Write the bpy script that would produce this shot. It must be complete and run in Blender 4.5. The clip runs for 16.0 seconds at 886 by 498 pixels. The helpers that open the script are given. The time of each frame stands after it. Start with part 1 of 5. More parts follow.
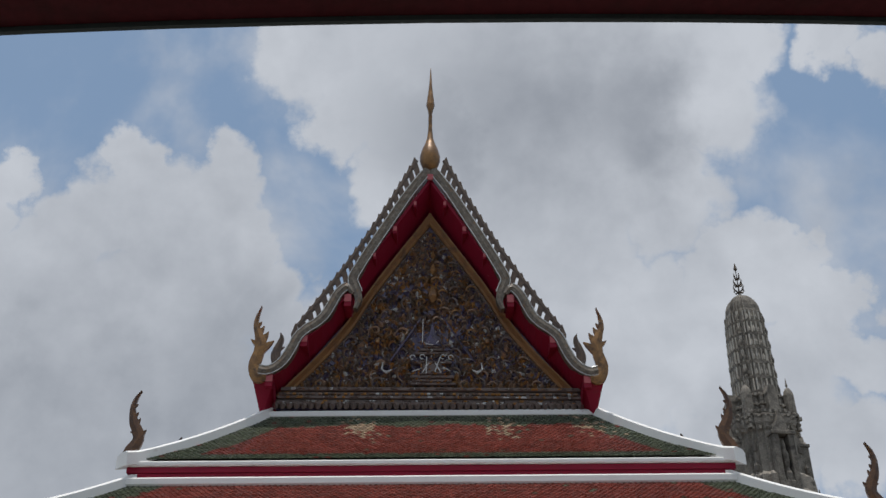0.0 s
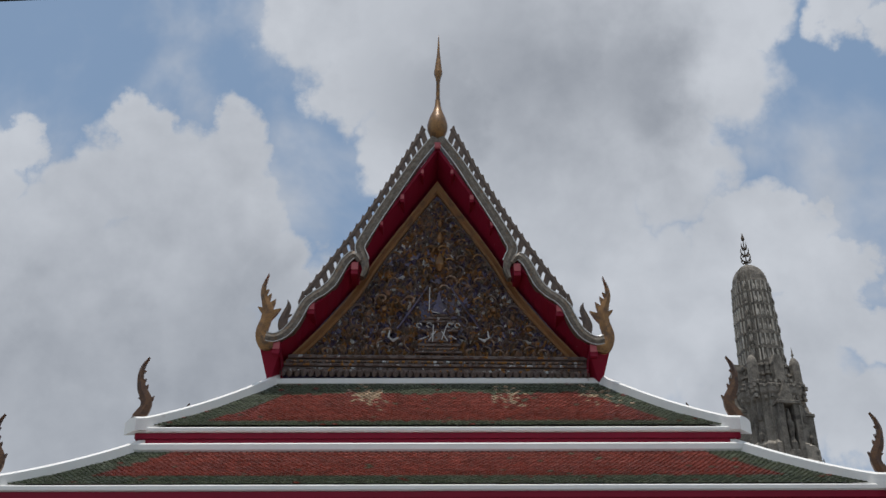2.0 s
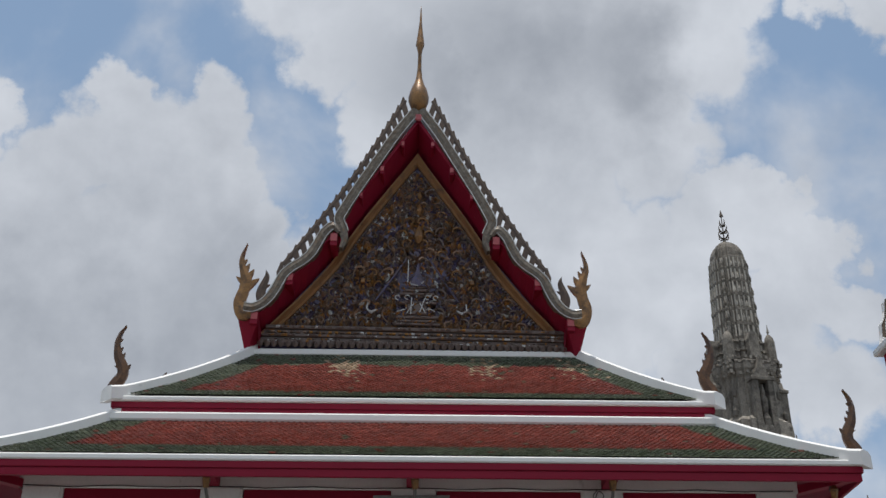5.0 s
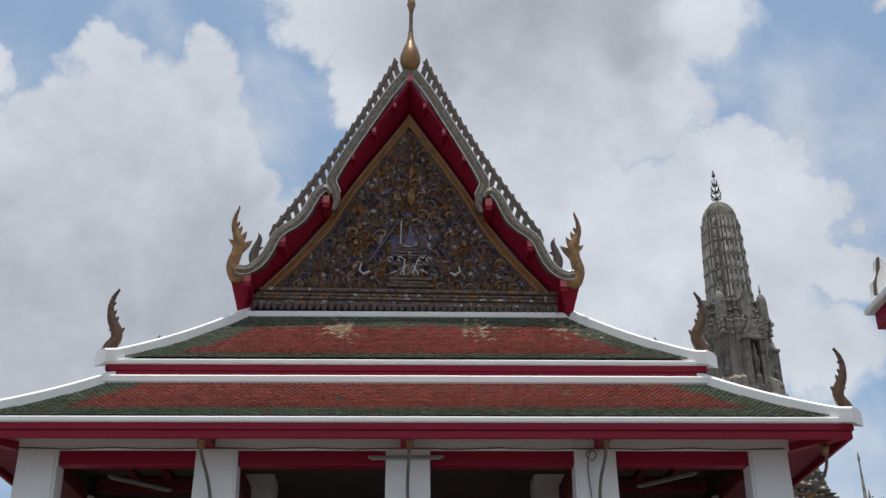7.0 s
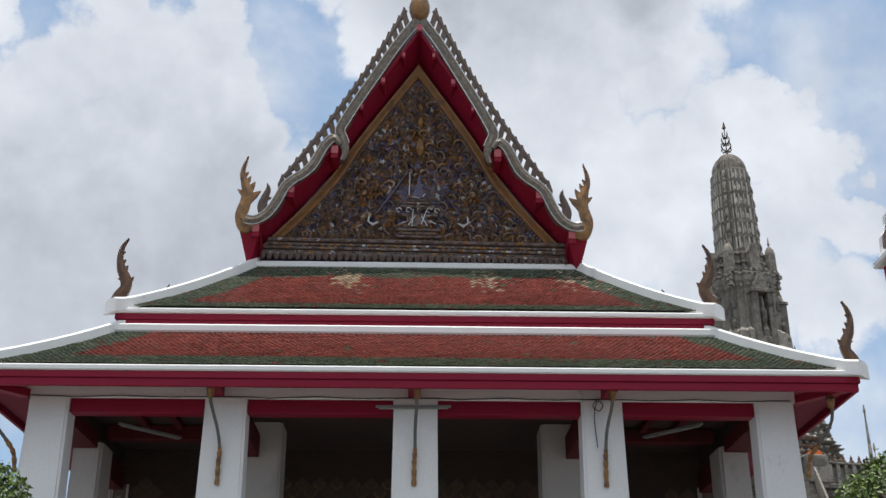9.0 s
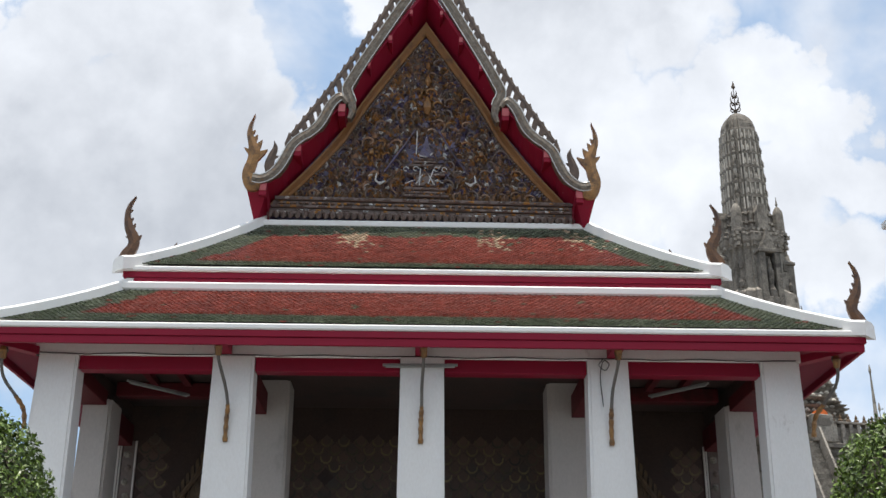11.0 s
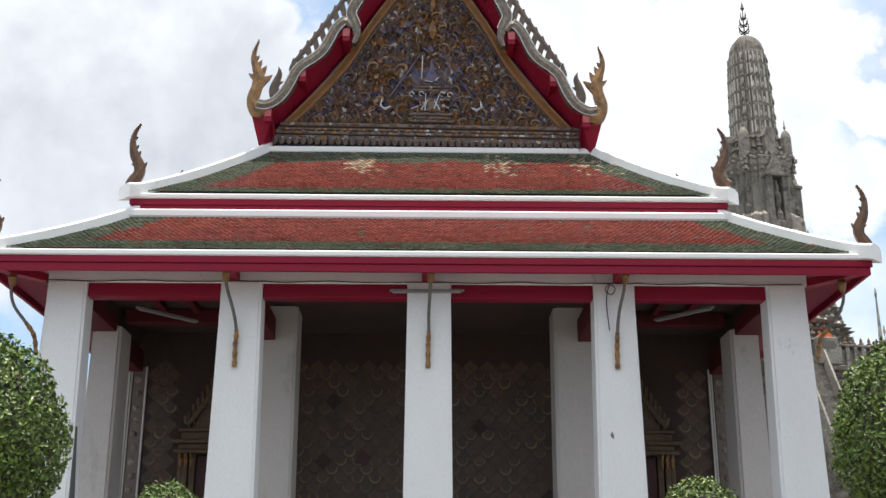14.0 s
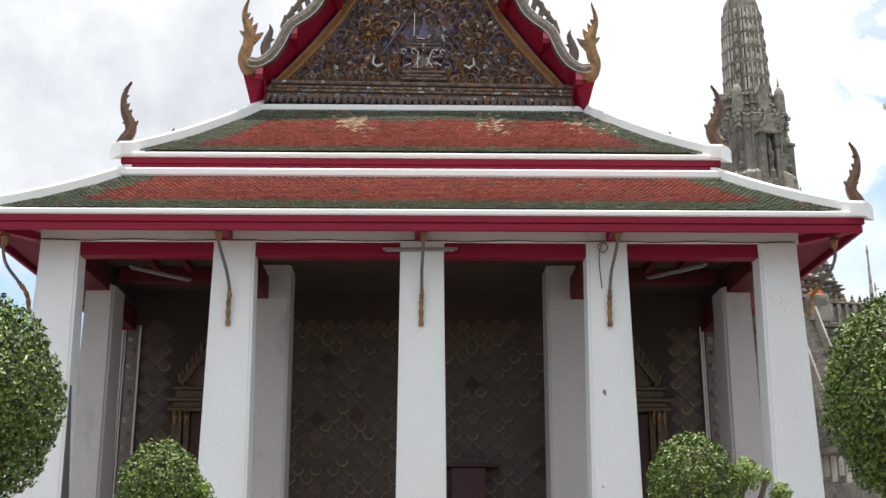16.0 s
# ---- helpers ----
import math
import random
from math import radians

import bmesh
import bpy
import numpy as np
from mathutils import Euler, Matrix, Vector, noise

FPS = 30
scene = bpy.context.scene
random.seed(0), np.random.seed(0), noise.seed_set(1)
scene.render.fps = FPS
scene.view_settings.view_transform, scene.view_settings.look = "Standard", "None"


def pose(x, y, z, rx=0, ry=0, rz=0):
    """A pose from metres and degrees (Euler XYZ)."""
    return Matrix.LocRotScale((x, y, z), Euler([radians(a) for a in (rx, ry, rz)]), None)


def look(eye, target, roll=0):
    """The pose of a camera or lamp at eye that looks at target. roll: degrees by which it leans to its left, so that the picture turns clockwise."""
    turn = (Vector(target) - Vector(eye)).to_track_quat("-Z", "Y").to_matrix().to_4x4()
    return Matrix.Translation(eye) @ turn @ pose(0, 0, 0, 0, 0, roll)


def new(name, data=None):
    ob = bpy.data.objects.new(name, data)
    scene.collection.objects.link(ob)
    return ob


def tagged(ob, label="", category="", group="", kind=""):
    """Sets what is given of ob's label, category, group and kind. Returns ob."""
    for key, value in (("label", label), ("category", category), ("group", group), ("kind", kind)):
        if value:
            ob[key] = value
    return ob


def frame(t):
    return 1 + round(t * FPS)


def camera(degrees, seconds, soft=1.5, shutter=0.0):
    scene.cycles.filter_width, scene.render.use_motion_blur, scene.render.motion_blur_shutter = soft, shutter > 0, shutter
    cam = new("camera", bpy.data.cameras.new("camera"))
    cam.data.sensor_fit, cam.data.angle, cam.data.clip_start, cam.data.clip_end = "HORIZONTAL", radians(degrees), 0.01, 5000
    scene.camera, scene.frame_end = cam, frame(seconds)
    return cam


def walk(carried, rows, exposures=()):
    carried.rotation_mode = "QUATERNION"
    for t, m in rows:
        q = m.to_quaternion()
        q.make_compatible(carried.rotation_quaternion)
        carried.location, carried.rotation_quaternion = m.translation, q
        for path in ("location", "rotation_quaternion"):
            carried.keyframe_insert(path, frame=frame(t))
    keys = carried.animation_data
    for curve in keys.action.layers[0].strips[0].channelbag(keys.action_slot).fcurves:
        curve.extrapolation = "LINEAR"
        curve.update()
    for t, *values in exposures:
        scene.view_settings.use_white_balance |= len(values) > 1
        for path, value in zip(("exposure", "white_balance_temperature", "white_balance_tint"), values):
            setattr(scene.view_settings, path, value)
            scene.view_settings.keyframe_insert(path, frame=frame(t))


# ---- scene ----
cam = camera(42.7, 16.0)
EYE = (0.0, 0.0, 1.6)
# seconds, yaw, pitch above level, roll
TURNS = [
    (0.0, -0.36, 31.34, 0.60),
    (0.5, -0.34, 30.85, 0.39),
    (1.0, -0.31, 30.27, -0.01),
    (1.5, -0.17, 30.02, 0.12),
    (2.0, -0.19, 29.75, 0.19),
    (2.5, -0.45, 29.68, 0.08),
    (3.0, -0.75, 29.55, -0.01),
    (3.5, -0.63, 29.41, 0.30),
    (6.0, -2.04, 27.27, -0.17),
    (6.5, -1.78, 26.73, 0.35),
    (7.0, -1.69, 26.41, 0.43),
    (7.5, -1.77, 25.91, 0.24),
    (8.0, -1.62, 25.14, 0.36),
    (8.5, -1.46, 24.57, 0.25),
    (9.0, -1.44, 23.94, -0.04),
    (11.5, -1.17, 21.27, -0.35),
    (12.0, -1.20, 20.58, -0.38),
    (12.5, -0.96, 19.91, -0.03),
    (13.0, -0.91, 19.06, -0.02),
    (13.5, -0.87, 18.61, -0.22),
    (14.0, -0.77, 18.12, -0.15),
    (14.5, -0.71, 17.58, 0.11),
    (15.0, -0.86, 17.04, -0.01),
    (15.5, -0.95, 16.46, 0.14),
    (16.0, -1.08, 16.01, 0.07),
]
EXPOSURES = [(0.0, -0.68, 6400, 10), (3.5, -0.59, 6400, 10), (7.0, -0.33, 6400, 10), (9.0, -0.1, 6450, 10), (12.0, 0.25, 6600, 10), (14.0, 0.4, 6650, 10), (16.0, 0.5, 6850, 10)]
walk(cam, [(t, pose(*EYE, 90 + pitch, roll, yaw)) for t, yaw, pitch, roll in TURNS], EXPOSURES)

# ---------------------------------------------------------------- light
SUN_ELEV, SUN_AZ = 87.0, 190.0      # degrees up, and clockwise from +y


def direction(az, el):
    a, e = radians(az), radians(el)
    return Vector((math.sin(a) * math.cos(e), math.cos(a) * math.cos(e), math.sin(e)))


sun_data = bpy.data.lights.new("sun", "SUN")
sun_data.energy, sun_data.angle, sun_data.color = 4.6, radians(0.6), (1.0, 0.95, 0.88)
sun = new("sun", sun_data)
sun.matrix_world = look(direction(SUN_AZ, SUN_ELEV) * 100, (0, 0, 0))

# banks of cumulus: azimuth, elevation, half width in degrees
CLOUDS = [
    (-23.9, 32.9, 1.4), (-25.8, 31.5, 2.3), (-23.6, 28.7, 2.5), (-21.0, 30.2, 2.4), (-17.9, 34.3, 1.6), (-18.9, 31.9, 2.3), (-15.9, 32.9, 2.5),
    (-12.7, 34.9, 1.6), (-13.2, 32.7, 2.7), (-11.1, 31.2, 2.3), (-9.9, 29.1, 2.4), (-8.2, 27.8, 1.4), (-14.3, 28.6, 4.8), (-20.3, 25.4, 5.4),
    (-25.2, 25.7, 4.2), (-14.5, 23.9, 5.7), (-20.6, 19.9, 6.2), (-9.3, 22.9, 4.2), (-24.2, 19.5, 5.7), (-13.7, 18.2, 5.7), (-7.9, 40.5, 2.8),
    (-5.1, 41.7, 3.7), (-5.5, 37.3, 2.1), (-0.6, 39.4, 5.7), (6.3, 39.2, 6.5), (12.5, 39.8, 5.7), (17.2, 38.4, 3.7), (20.9, 39.7, 2.0),
    (1.7, 45.9, 5.7), (12.7, 46.0, 6.2), (7.8, 34.6, 5.1), (-2.6, 34.5, 2.3), (2.6, 33.4, 4.5), (13.7, 33.6, 3.4), (7.4, 30.4, 4.8),
    (12.0, 28.1, 3.1), (18.1, 30.6, 2.1), (16.6, 29.6, 2.5), (20.1, 29.9, 1.7), (19.7, 28.0, 2.8), (22.1, 26.8, 1.8), (14.9, 26.1, 4.0),
    (20.5, 24.6, 2.5), (10.8, 24.8, 4.2), (22.8, 23.5, 1.7), (17.1, 21.5, 4.5), (21.8, 19.9, 2.5), (25.7, 38.8, 1.4), (28.2, 37.6, 1.7),
    (-4.9, 25.6, 4.0), (5.4, 22.8, 4.2),
    # unseen banks beside and behind the eye, added to brighten the column fronts
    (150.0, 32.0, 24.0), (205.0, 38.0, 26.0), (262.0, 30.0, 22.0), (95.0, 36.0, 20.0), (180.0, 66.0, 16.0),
]
GREY = [(6.7, 38.9, 5.4), (0.9, 37.1, 3.1), (-18.5, 21.8, 7.9), (-11.5, 24.1, 5.4), (-23.6, 23.8, 4.5), (12.2, 37.4, 2.8)]

world = bpy.data.worlds.new("sky")
scene.world = world
world.use_nodes = True
wn, wl = world.node_tree.nodes, world.node_tree.links
wn.clear()


def wnode(kind, **props):
    n = wn.new(kind)
    for k, v in props.items():
        if k == "ins":
            for i, val in v.items():
                n.inputs[i].default_value = val
        elif k == "operation":
            n.operation = v
    return n


w_geo = wn.new("ShaderNodeTexCoord")
w_big = wnode("ShaderNodeTexNoise", ins={"Scale": 7.0, "Detail": 8.0, "Roughness": 0.52, "Distortion": 0.2})
w_fine = wnode("ShaderNodeTexNoise", ins={"Scale": 4.0, "Detail": 6.0, "Roughness": 0.55, "Distortion": 0.2})
wl.new(w_geo.outputs["Generated"], w_big.inputs["Vector"])
wl.new(w_geo.outputs["Generated"], w_fine.inputs["Vector"])
# the noise frays the outline of each bank
w_off = wnode("ShaderNodeVectorMath", operation="MULTIPLY_ADD")
w_off.inputs[1].default_value = (0.075, 0.075, 0.075)
w_off.inputs[2].default_value = (-0.0375, -0.0375, -0.0375)
wl.new(w_big.outputs["Color"], w_off.inputs[0])
w_billow = wnode("ShaderNodeTexNoise", ins={"Scale": 30.0, "Detail": 7.0, "Roughness": 0.55})
wl.new(w_geo.outputs["Generated"], w_billow.inputs["Vector"])
w_edge = wnode("ShaderNodeVectorMath", operation="MULTIPLY_ADD")
w_edge.inputs[1].default_value = (0.062, 0.062, 0.062)
wl.new(w_billow.outputs["Color"], w_edge.inputs[0])
wl.new(w_off.outputs[0], w_edge.inputs[2])
w_mid = wnode("ShaderNodeVectorMath", operation="ADD")
w_mid.inputs[1].default_value = (-0.031, -0.031, -0.031)
wl.new(w_edge.outputs[0], w_mid.inputs[0])
w_dir = wnode("ShaderNodeVectorMath", operation="ADD")
wl.new(w_geo.outputs["Generated"], w_dir.inputs[0])
wl.new(w_mid.outputs[0], w_dir.inputs[1])


def bank_sum(banks, soft, shrink=1.0):
    total = None
    for az, el, half in banks:
        d = wnode("ShaderNodeVectorMath", operation="DISTANCE")
        wl.new(w_dir.outputs[0], d.inputs[0])
        d.inputs[1].default_value = direction(az, el)
        r = wn.new("ShaderNodeMapRange")
        r.interpolation_type = "SMOOTHSTEP"
        r.inputs["From Min"].default_value = radians(half) * shrink * (1 + soft)
        r.inputs["From Max"].default_value = radians(half) * shrink * (1 - soft)
        wl.new(d.outputs["Value"], r.inputs["Value"])
        if total is None:
            total = r.outputs[0]
        else:
            m = wnode("ShaderNodeMath", operation="MAXIMUM")
            wl.new(total, m.inputs[0])
            wl.new(r.outputs[0], m.inputs[1])
            total = m.outputs[0]
    return total


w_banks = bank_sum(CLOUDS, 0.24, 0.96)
# beyond the named banks the sky goes on with scattered cloud
w_scatter = wn.new("ShaderNodeMapRange")
w_scatter.interpolation_type = "SMOOTHSTEP"
w_scatter.inputs["From Min"].default_value = 0.52
w_scatter.inputs["From Max"].default_value = 0.72
w_scatter.inputs["To Max"].default_value = 0.8
wl.new(w_fine.outputs[0], w_scatter.inputs["Value"])
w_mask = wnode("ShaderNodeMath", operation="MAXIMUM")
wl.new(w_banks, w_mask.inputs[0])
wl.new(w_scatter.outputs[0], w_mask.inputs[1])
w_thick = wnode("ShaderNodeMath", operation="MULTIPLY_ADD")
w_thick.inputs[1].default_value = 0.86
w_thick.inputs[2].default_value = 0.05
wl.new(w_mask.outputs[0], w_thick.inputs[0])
# white tops, grey bellies
w_grey = bank_sum(GREY, 0.8)
w_shade = wnode("ShaderNodeMath", operation="MULTIPLY_ADD")
w_shade.inputs[1].default_value = -0.44
wl.new(w_grey, w_shade.inputs[0])
w_tex = wn.new("ShaderNodeMapRange")
w_tex.inputs["From Min"].default_value, w_tex.inputs["From Max"].default_value = 0.36, 0.60
w_tex.inputs["To Min"].default_value, w_tex.inputs["To Max"].default_value = 0.62, 1.0
w_body = wnode("ShaderNodeMath", operation="MULTIPLY_ADD")
w_body.inputs[1].default_value = 0.25
w_half = wnode("ShaderNodeMath", operation="MULTIPLY")
w_half.inputs[1].default_value = 0.75
wl.new(w_big.outputs[0], w_half.inputs[0])
wl.new(w_billow.outputs[0], w_body.inputs[0])
wl.new(w_half.outputs[0], w_body.inputs[2])
wl.new(w_body.outputs[0], w_tex.inputs["Value"])
wl.new(w_tex.outputs[0], w_shade.inputs[2])
w_ramp = wn.new("ShaderNodeValToRGB")
w_ramp.color_ramp.elements[0].position, w_ramp.color_ramp.elements[0].color = 0.0, (0.38, 0.405, 0.45, 1)
w_ramp.color_ramp.elements[1].position, w_ramp.color_ramp.elements[1].color = 1.0, (0.92, 0.95, 1.0, 1)
wl.new(w_shade.outputs[0], w_ramp.inputs[0])
w_sky = wn.new("ShaderNodeTexSky")
w_sky.sky_type, w_sky.sun_disc = "NISHITA", False
w_sky.sun_elevation, w_sky.sun_rotation = radians(SUN_ELEV), radians(SUN_AZ)
w_sky.air_density, w_sky.dust_density = 1.0, 1.2
w_clear = wnode("ShaderNodeBackground", ins={"Strength": 0.15})
w_cloud = wnode("ShaderNodeBackground", ins={"Strength": 1.02})
wl.new(w_sky.outputs[0], w_clear.inputs[0])
wl.new(w_ramp.outputs[0], w_cloud.inputs[0])
w_mix = wn.new("ShaderNodeMixShader")
wl.new(w_thick.outputs[0], w_mix.inputs[0])
# bright haze in the humid air pales the clear parts
w_haze = wnode("ShaderNodeBackground", ins={"Color": (0.46, 0.70, 1.0, 1), "Strength": 0.86})
w_pale = wnode("ShaderNodeMixShader", ins={0: 0.5})
wl.new(w_clear.outputs[0], w_pale.inputs[1])
wl.new(w_haze.outputs[0], w_pale.inputs[2])
wl.new(w_pale.outputs[0], w_mix.inputs[1])
wl.new(w_cloud.outputs[0], w_mix.inputs[2])
w_out = wn.new("ShaderNodeOutputWorld")
wl.new(w_mix.outputs[0], w_out.inputs[0])

# ---------------------------------------------------------------- materials


def material(name, base, other, rough=0.6, metal=0.0, scale=3.0, fine=60.0, bump=0.15, depth=0.01, mixed=0.6,
             stain=None, stain_scale=1.2, stain_at=0.62, spread=0.0, coat=0.0, stretch=(1, 1, 1), gloss=0.5, speck=None):
    """Two tones broken up by a coarse and a fine grain, optional stains, tone by object or island, fine relief."""
    m = bpy.data.materials.new(name)
    m.use_nodes = True
    n, l = m.node_tree.nodes, m.node_tree.links
    b = n["Principled BSDF"]
    b.inputs["Metallic"].default_value = metal
    b.inputs["Coat Weight"].default_value = coat
    b.inputs["Specular IOR Level"].default_value = gloss
    co = n.new("ShaderNodeTexCoord")
    mp = n.new("ShaderNodeMapping")
    mp.inputs["Scale"].default_value = stretch
    own, far, shift = n.new("ShaderNodeObjectInfo"), n.new("ShaderNodeMath"), n.new("ShaderNodeVectorMath")
    far.operation, far.inputs[1].default_value = "MULTIPLY", 40.0
    l.new(own.outputs["Random"], far.inputs[0])
    shift.operation = "ADD"
    l.new(co.outputs["Object"], shift.inputs[0])
    l.new(far.outputs[0], shift.inputs[1])
    l.new(shift.outputs[0], mp.inputs[0])
    big, small = n.new("ShaderNodeTexNoise"), n.new("ShaderNodeTexNoise")
    big.inputs["Scale"].default_value, big.inputs["Detail"].default_value = scale, 6
    small.inputs["Scale"].default_value, small.inputs["Detail"].default_value = fine, 3
    l.new(mp.outputs[0], big.inputs["Vector"])
    l.new(mp.outputs[0], small.inputs["Vector"])
    add = n.new("ShaderNodeMath")
    add.operation = "MULTIPLY_ADD"
    add.inputs[1].default_value = 0.5
    l.new(small.outputs[0], add.inputs[0])
    half = n.new("ShaderNodeMath")
    half.operation = "MULTIPLY"
    half.inputs[1].default_value = 0.5
    l.new(big.outputs[0], half.inputs[0])
    l.new(half.outputs[0], add.inputs[2])
    rng = n.new("ShaderNodeMapRange")
    rng.inputs["From Min"].default_value, rng.inputs["From Max"].default_value = 0.36, 0.64
    rng.inputs["To Max"].default_value = mixed
    l.new(add.outputs[0], rng.inputs["Value"])
    mix = n.new("ShaderNodeMix")
    mix.data_type = "RGBA"
    mix.inputs["A"].default_value, mix.inputs["B"].default_value = (*base, 1), (*other, 1)
    l.new(rng.outputs[0], mix.inputs["Factor"])
    colour = mix.outputs["Result"]
    if stain:
        st = n.new("ShaderNodeTexNoise")
        st.inputs["Scale"].default_value, st.inputs["Detail"].default_value = stain_scale, 8
        st.inputs["Roughness"].default_value = 0.65
        l.new(mp.outputs[0], st.inputs["Vector"])
        sr = n.new("ShaderNodeMapRange")
        sr.inputs["From Min"].default_value, sr.inputs["From Max"].default_value = stain_at, stain_at + 0.12
        sr.inputs["To Max"].default_value = 0.8
        l.new(st.outputs[0], sr.inputs["Value"])
        sm = n.new("ShaderNodeMix")
        sm.data_type = "RGBA"
        sm.inputs["B"].default_value = (*stain, 1)
        l.new(sr.outputs[0], sm.inputs["Factor"])
        l.new(colour, sm.inputs["A"])
        colour = sm.outputs["Result"]
    if speck:
        sp = n.new("ShaderNodeTexNoise")
        sp.inputs["Scale"].default_value, sp.inputs["Detail"].default_value = 7.0, 2
        l.new(mp.outputs[0], sp.inputs["Vector"])
        pr = n.new("ShaderNodeMapRange")
        pr.inputs["From Min"].default_value, pr.inputs["From Max"].default_value = 0.775, 0.80
        l.new(sp.outputs[0], pr.inputs["Value"])
        pm = n.new("ShaderNodeMix")
        pm.data_type = "RGBA"
        pm.inputs["B"].default_value = (*speck, 1)
        l.new(pr.outputs[0], pm.inputs["Factor"])
        l.new(colour, pm.inputs["A"])
        colour = pm.outputs["Result"]
    if spread:
        ob, ge = n.new("ShaderNodeObjectInfo"), n.new("ShaderNodeNewGeometry")
        su = n.new("ShaderNodeMath")
        su.operation = "ADD"
        l.new(ob.outputs["Random"], su.inputs[0])
        l.new(ge.outputs["Random Per Island"], su.inputs[1])
        fr = n.new("ShaderNodeMath")
        fr.operation = "FRACT"
        l.new(su.outputs[0], fr.inputs[0])
        vr = n.new("ShaderNodeMapRange")
        vr.inputs["To Min"].default_value, vr.inputs["To Max"].default_value = 1 - spread, 1 + spread
        l.new(fr.outputs[0], vr.inputs["Value"])
        hs = n.new("ShaderNodeHueSaturation")
        l.new(vr.outputs[0], hs.inputs["Value"])
        l.new(colour, hs.inputs["Color"])
        colour = hs.outputs[0]
    l.new(colour, b.inputs["Base Color"])
    rr = n.new("ShaderNodeMapRange")
    rr.inputs["To Min"].default_value, rr.inputs["To Max"].default_value = max(0.05, rough - 0.12), min(1, rough + 0.12)
    l.new(small.outputs[0], rr.inputs["Value"])
    l.new(rr.outputs[0], b.inputs["Roughness"])
    bp = n.new("ShaderNodeBump")
    bp.inputs["Strength"].default_value, bp.inputs["Distance"].default_value = bump, depth
    l.new(add.outputs[0], bp.inputs["Height"])
    l.new(bp.outputs[0], b.inputs["Normal"])
    return m


WHITE = material("white lime plaster", (0.80, 0.80, 0.79), (0.70, 0.69, 0.67), 0.75, scale=1.5, fine=40,
                 stain=(0.40, 0.38, 0.35), stain_scale=4.0, stain_at=0.66, stretch=(1, 1, 0.4), speck=(0.16, 0.14, 0.12))
# stained copy of the white plaster, with the porch shade put into its colour
SHADED_WHITE = material("stained porch plaster darkened for shade", (0.55, 0.51, 0.475), (0.44, 0.41, 0.385), 0.8, scale=1.2, fine=30,
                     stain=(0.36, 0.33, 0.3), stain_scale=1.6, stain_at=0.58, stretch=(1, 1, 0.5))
RIDGE = material("whitewashed ridge", (0.82, 0.82, 0.80), (0.72, 0.71, 0.68), 0.8, scale=2, fine=50,
                 stain=(0.45, 0.44, 0.4), stain_scale=2.2, stain_at=0.66)
RED = material("crimson gloss paint", (0.27, 0.010, 0.034), (0.20, 0.009, 0.026), 0.5, scale=1.2, fine=70, bump=0.08, gloss=0.2,
               stain=(0.17, 0.03, 0.035), stain_scale=2.5, stain_at=0.62, speck=(0.45, 0.30, 0.30))
# aged copy of the crimson paint, its colour darkened to carry the shade
SHADED_RED = material("aged red paint darkened for shade", (0.115, 0.016, 0.02), (0.065, 0.013, 0.015), 0.65, scale=1.5, fine=50, gloss=0.15,
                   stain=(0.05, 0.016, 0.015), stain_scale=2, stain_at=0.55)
PINK = material("faded red paint", (0.48, 0.12, 0.13), (0.38, 0.07, 0.08), 0.6, scale=4)
ORANGE_TILE = material("orange glazed tile", (0.225, 0.050, 0.034), (0.155, 0.040, 0.030), 0.27, scale=2.2, fine=30, spread=0.28,
                       stain=(0.12, 0.05, 0.038), stain_scale=1.4, stain_at=0.6, mixed=0.8)
GREEN_TILE = material("green glazed tile", (0.062, 0.080, 0.047), (0.115, 0.118, 0.078), 0.28, scale=2.2, fine=30, spread=0.35,
                      stain=(0.12, 0.115, 0.08), stain_scale=1.8, stain_at=0.6)
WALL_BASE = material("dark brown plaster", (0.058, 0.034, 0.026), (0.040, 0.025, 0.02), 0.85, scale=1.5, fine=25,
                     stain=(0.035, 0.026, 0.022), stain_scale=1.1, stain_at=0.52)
BED = material("mortar bed", (0.09, 0.075, 0.06), (0.06, 0.05, 0.045), 0.9)
GILT = material("worn gilding", (0.36, 0.19, 0.06), (0.13, 0.068, 0.034), 0.36, 0.3, scale=6, fine=50, bump=0.4, mixed=0.95,
                stain=(0.07, 0.045, 0.03), stain_scale=5, stain_at=0.52)
DULL_GILT = material("tarnished gilding", (0.30, 0.19, 0.115), (0.12, 0.08, 0.066), 0.34, 0.25, scale=7, fine=60, bump=0.4,
                     mixed=0.95, spread=0.6)
GOLD_PAINT = material("ochre gold paint", (0.42, 0.20, 0.045), (0.25, 0.11, 0.03), 0.55, 0.2, scale=5, fine=60, bump=0.3,
                      stain=(0.1, 0.055, 0.025), stain_scale=6, stain_at=0.58)
MIRROR_MOSAIC = material("grey mirror mosaic", (0.22, 0.185, 0.14), (0.05, 0.038, 0.03), 0.35, 0.2, scale=9, fine=26, bump=0.7,
                         mixed=0.95, stain=(0.24, 0.14, 0.06), stain_scale=9, stain_at=0.56)
FIN = material("brown mosaic fins", (0.13, 0.085, 0.055), (0.05, 0.034, 0.03), 0.4, 0.15, scale=12, fine=80, bump=0.5, mixed=0.95)
DARK_GLASS = material("dark blue glass mosaic", (0.07, 0.066, 0.155), (0.105, 0.08, 0.085), 0.26, 0.1, scale=7, fine=110,
                      bump=0.6, mixed=0.95, stain=(0.02, 0.018, 0.02), stain_scale=3, stain_at=0.55)
SHELL = material("pale glass inlay", (0.62, 0.64, 0.64), (0.38, 0.38, 0.36), 0.3, 0.1, scale=20)
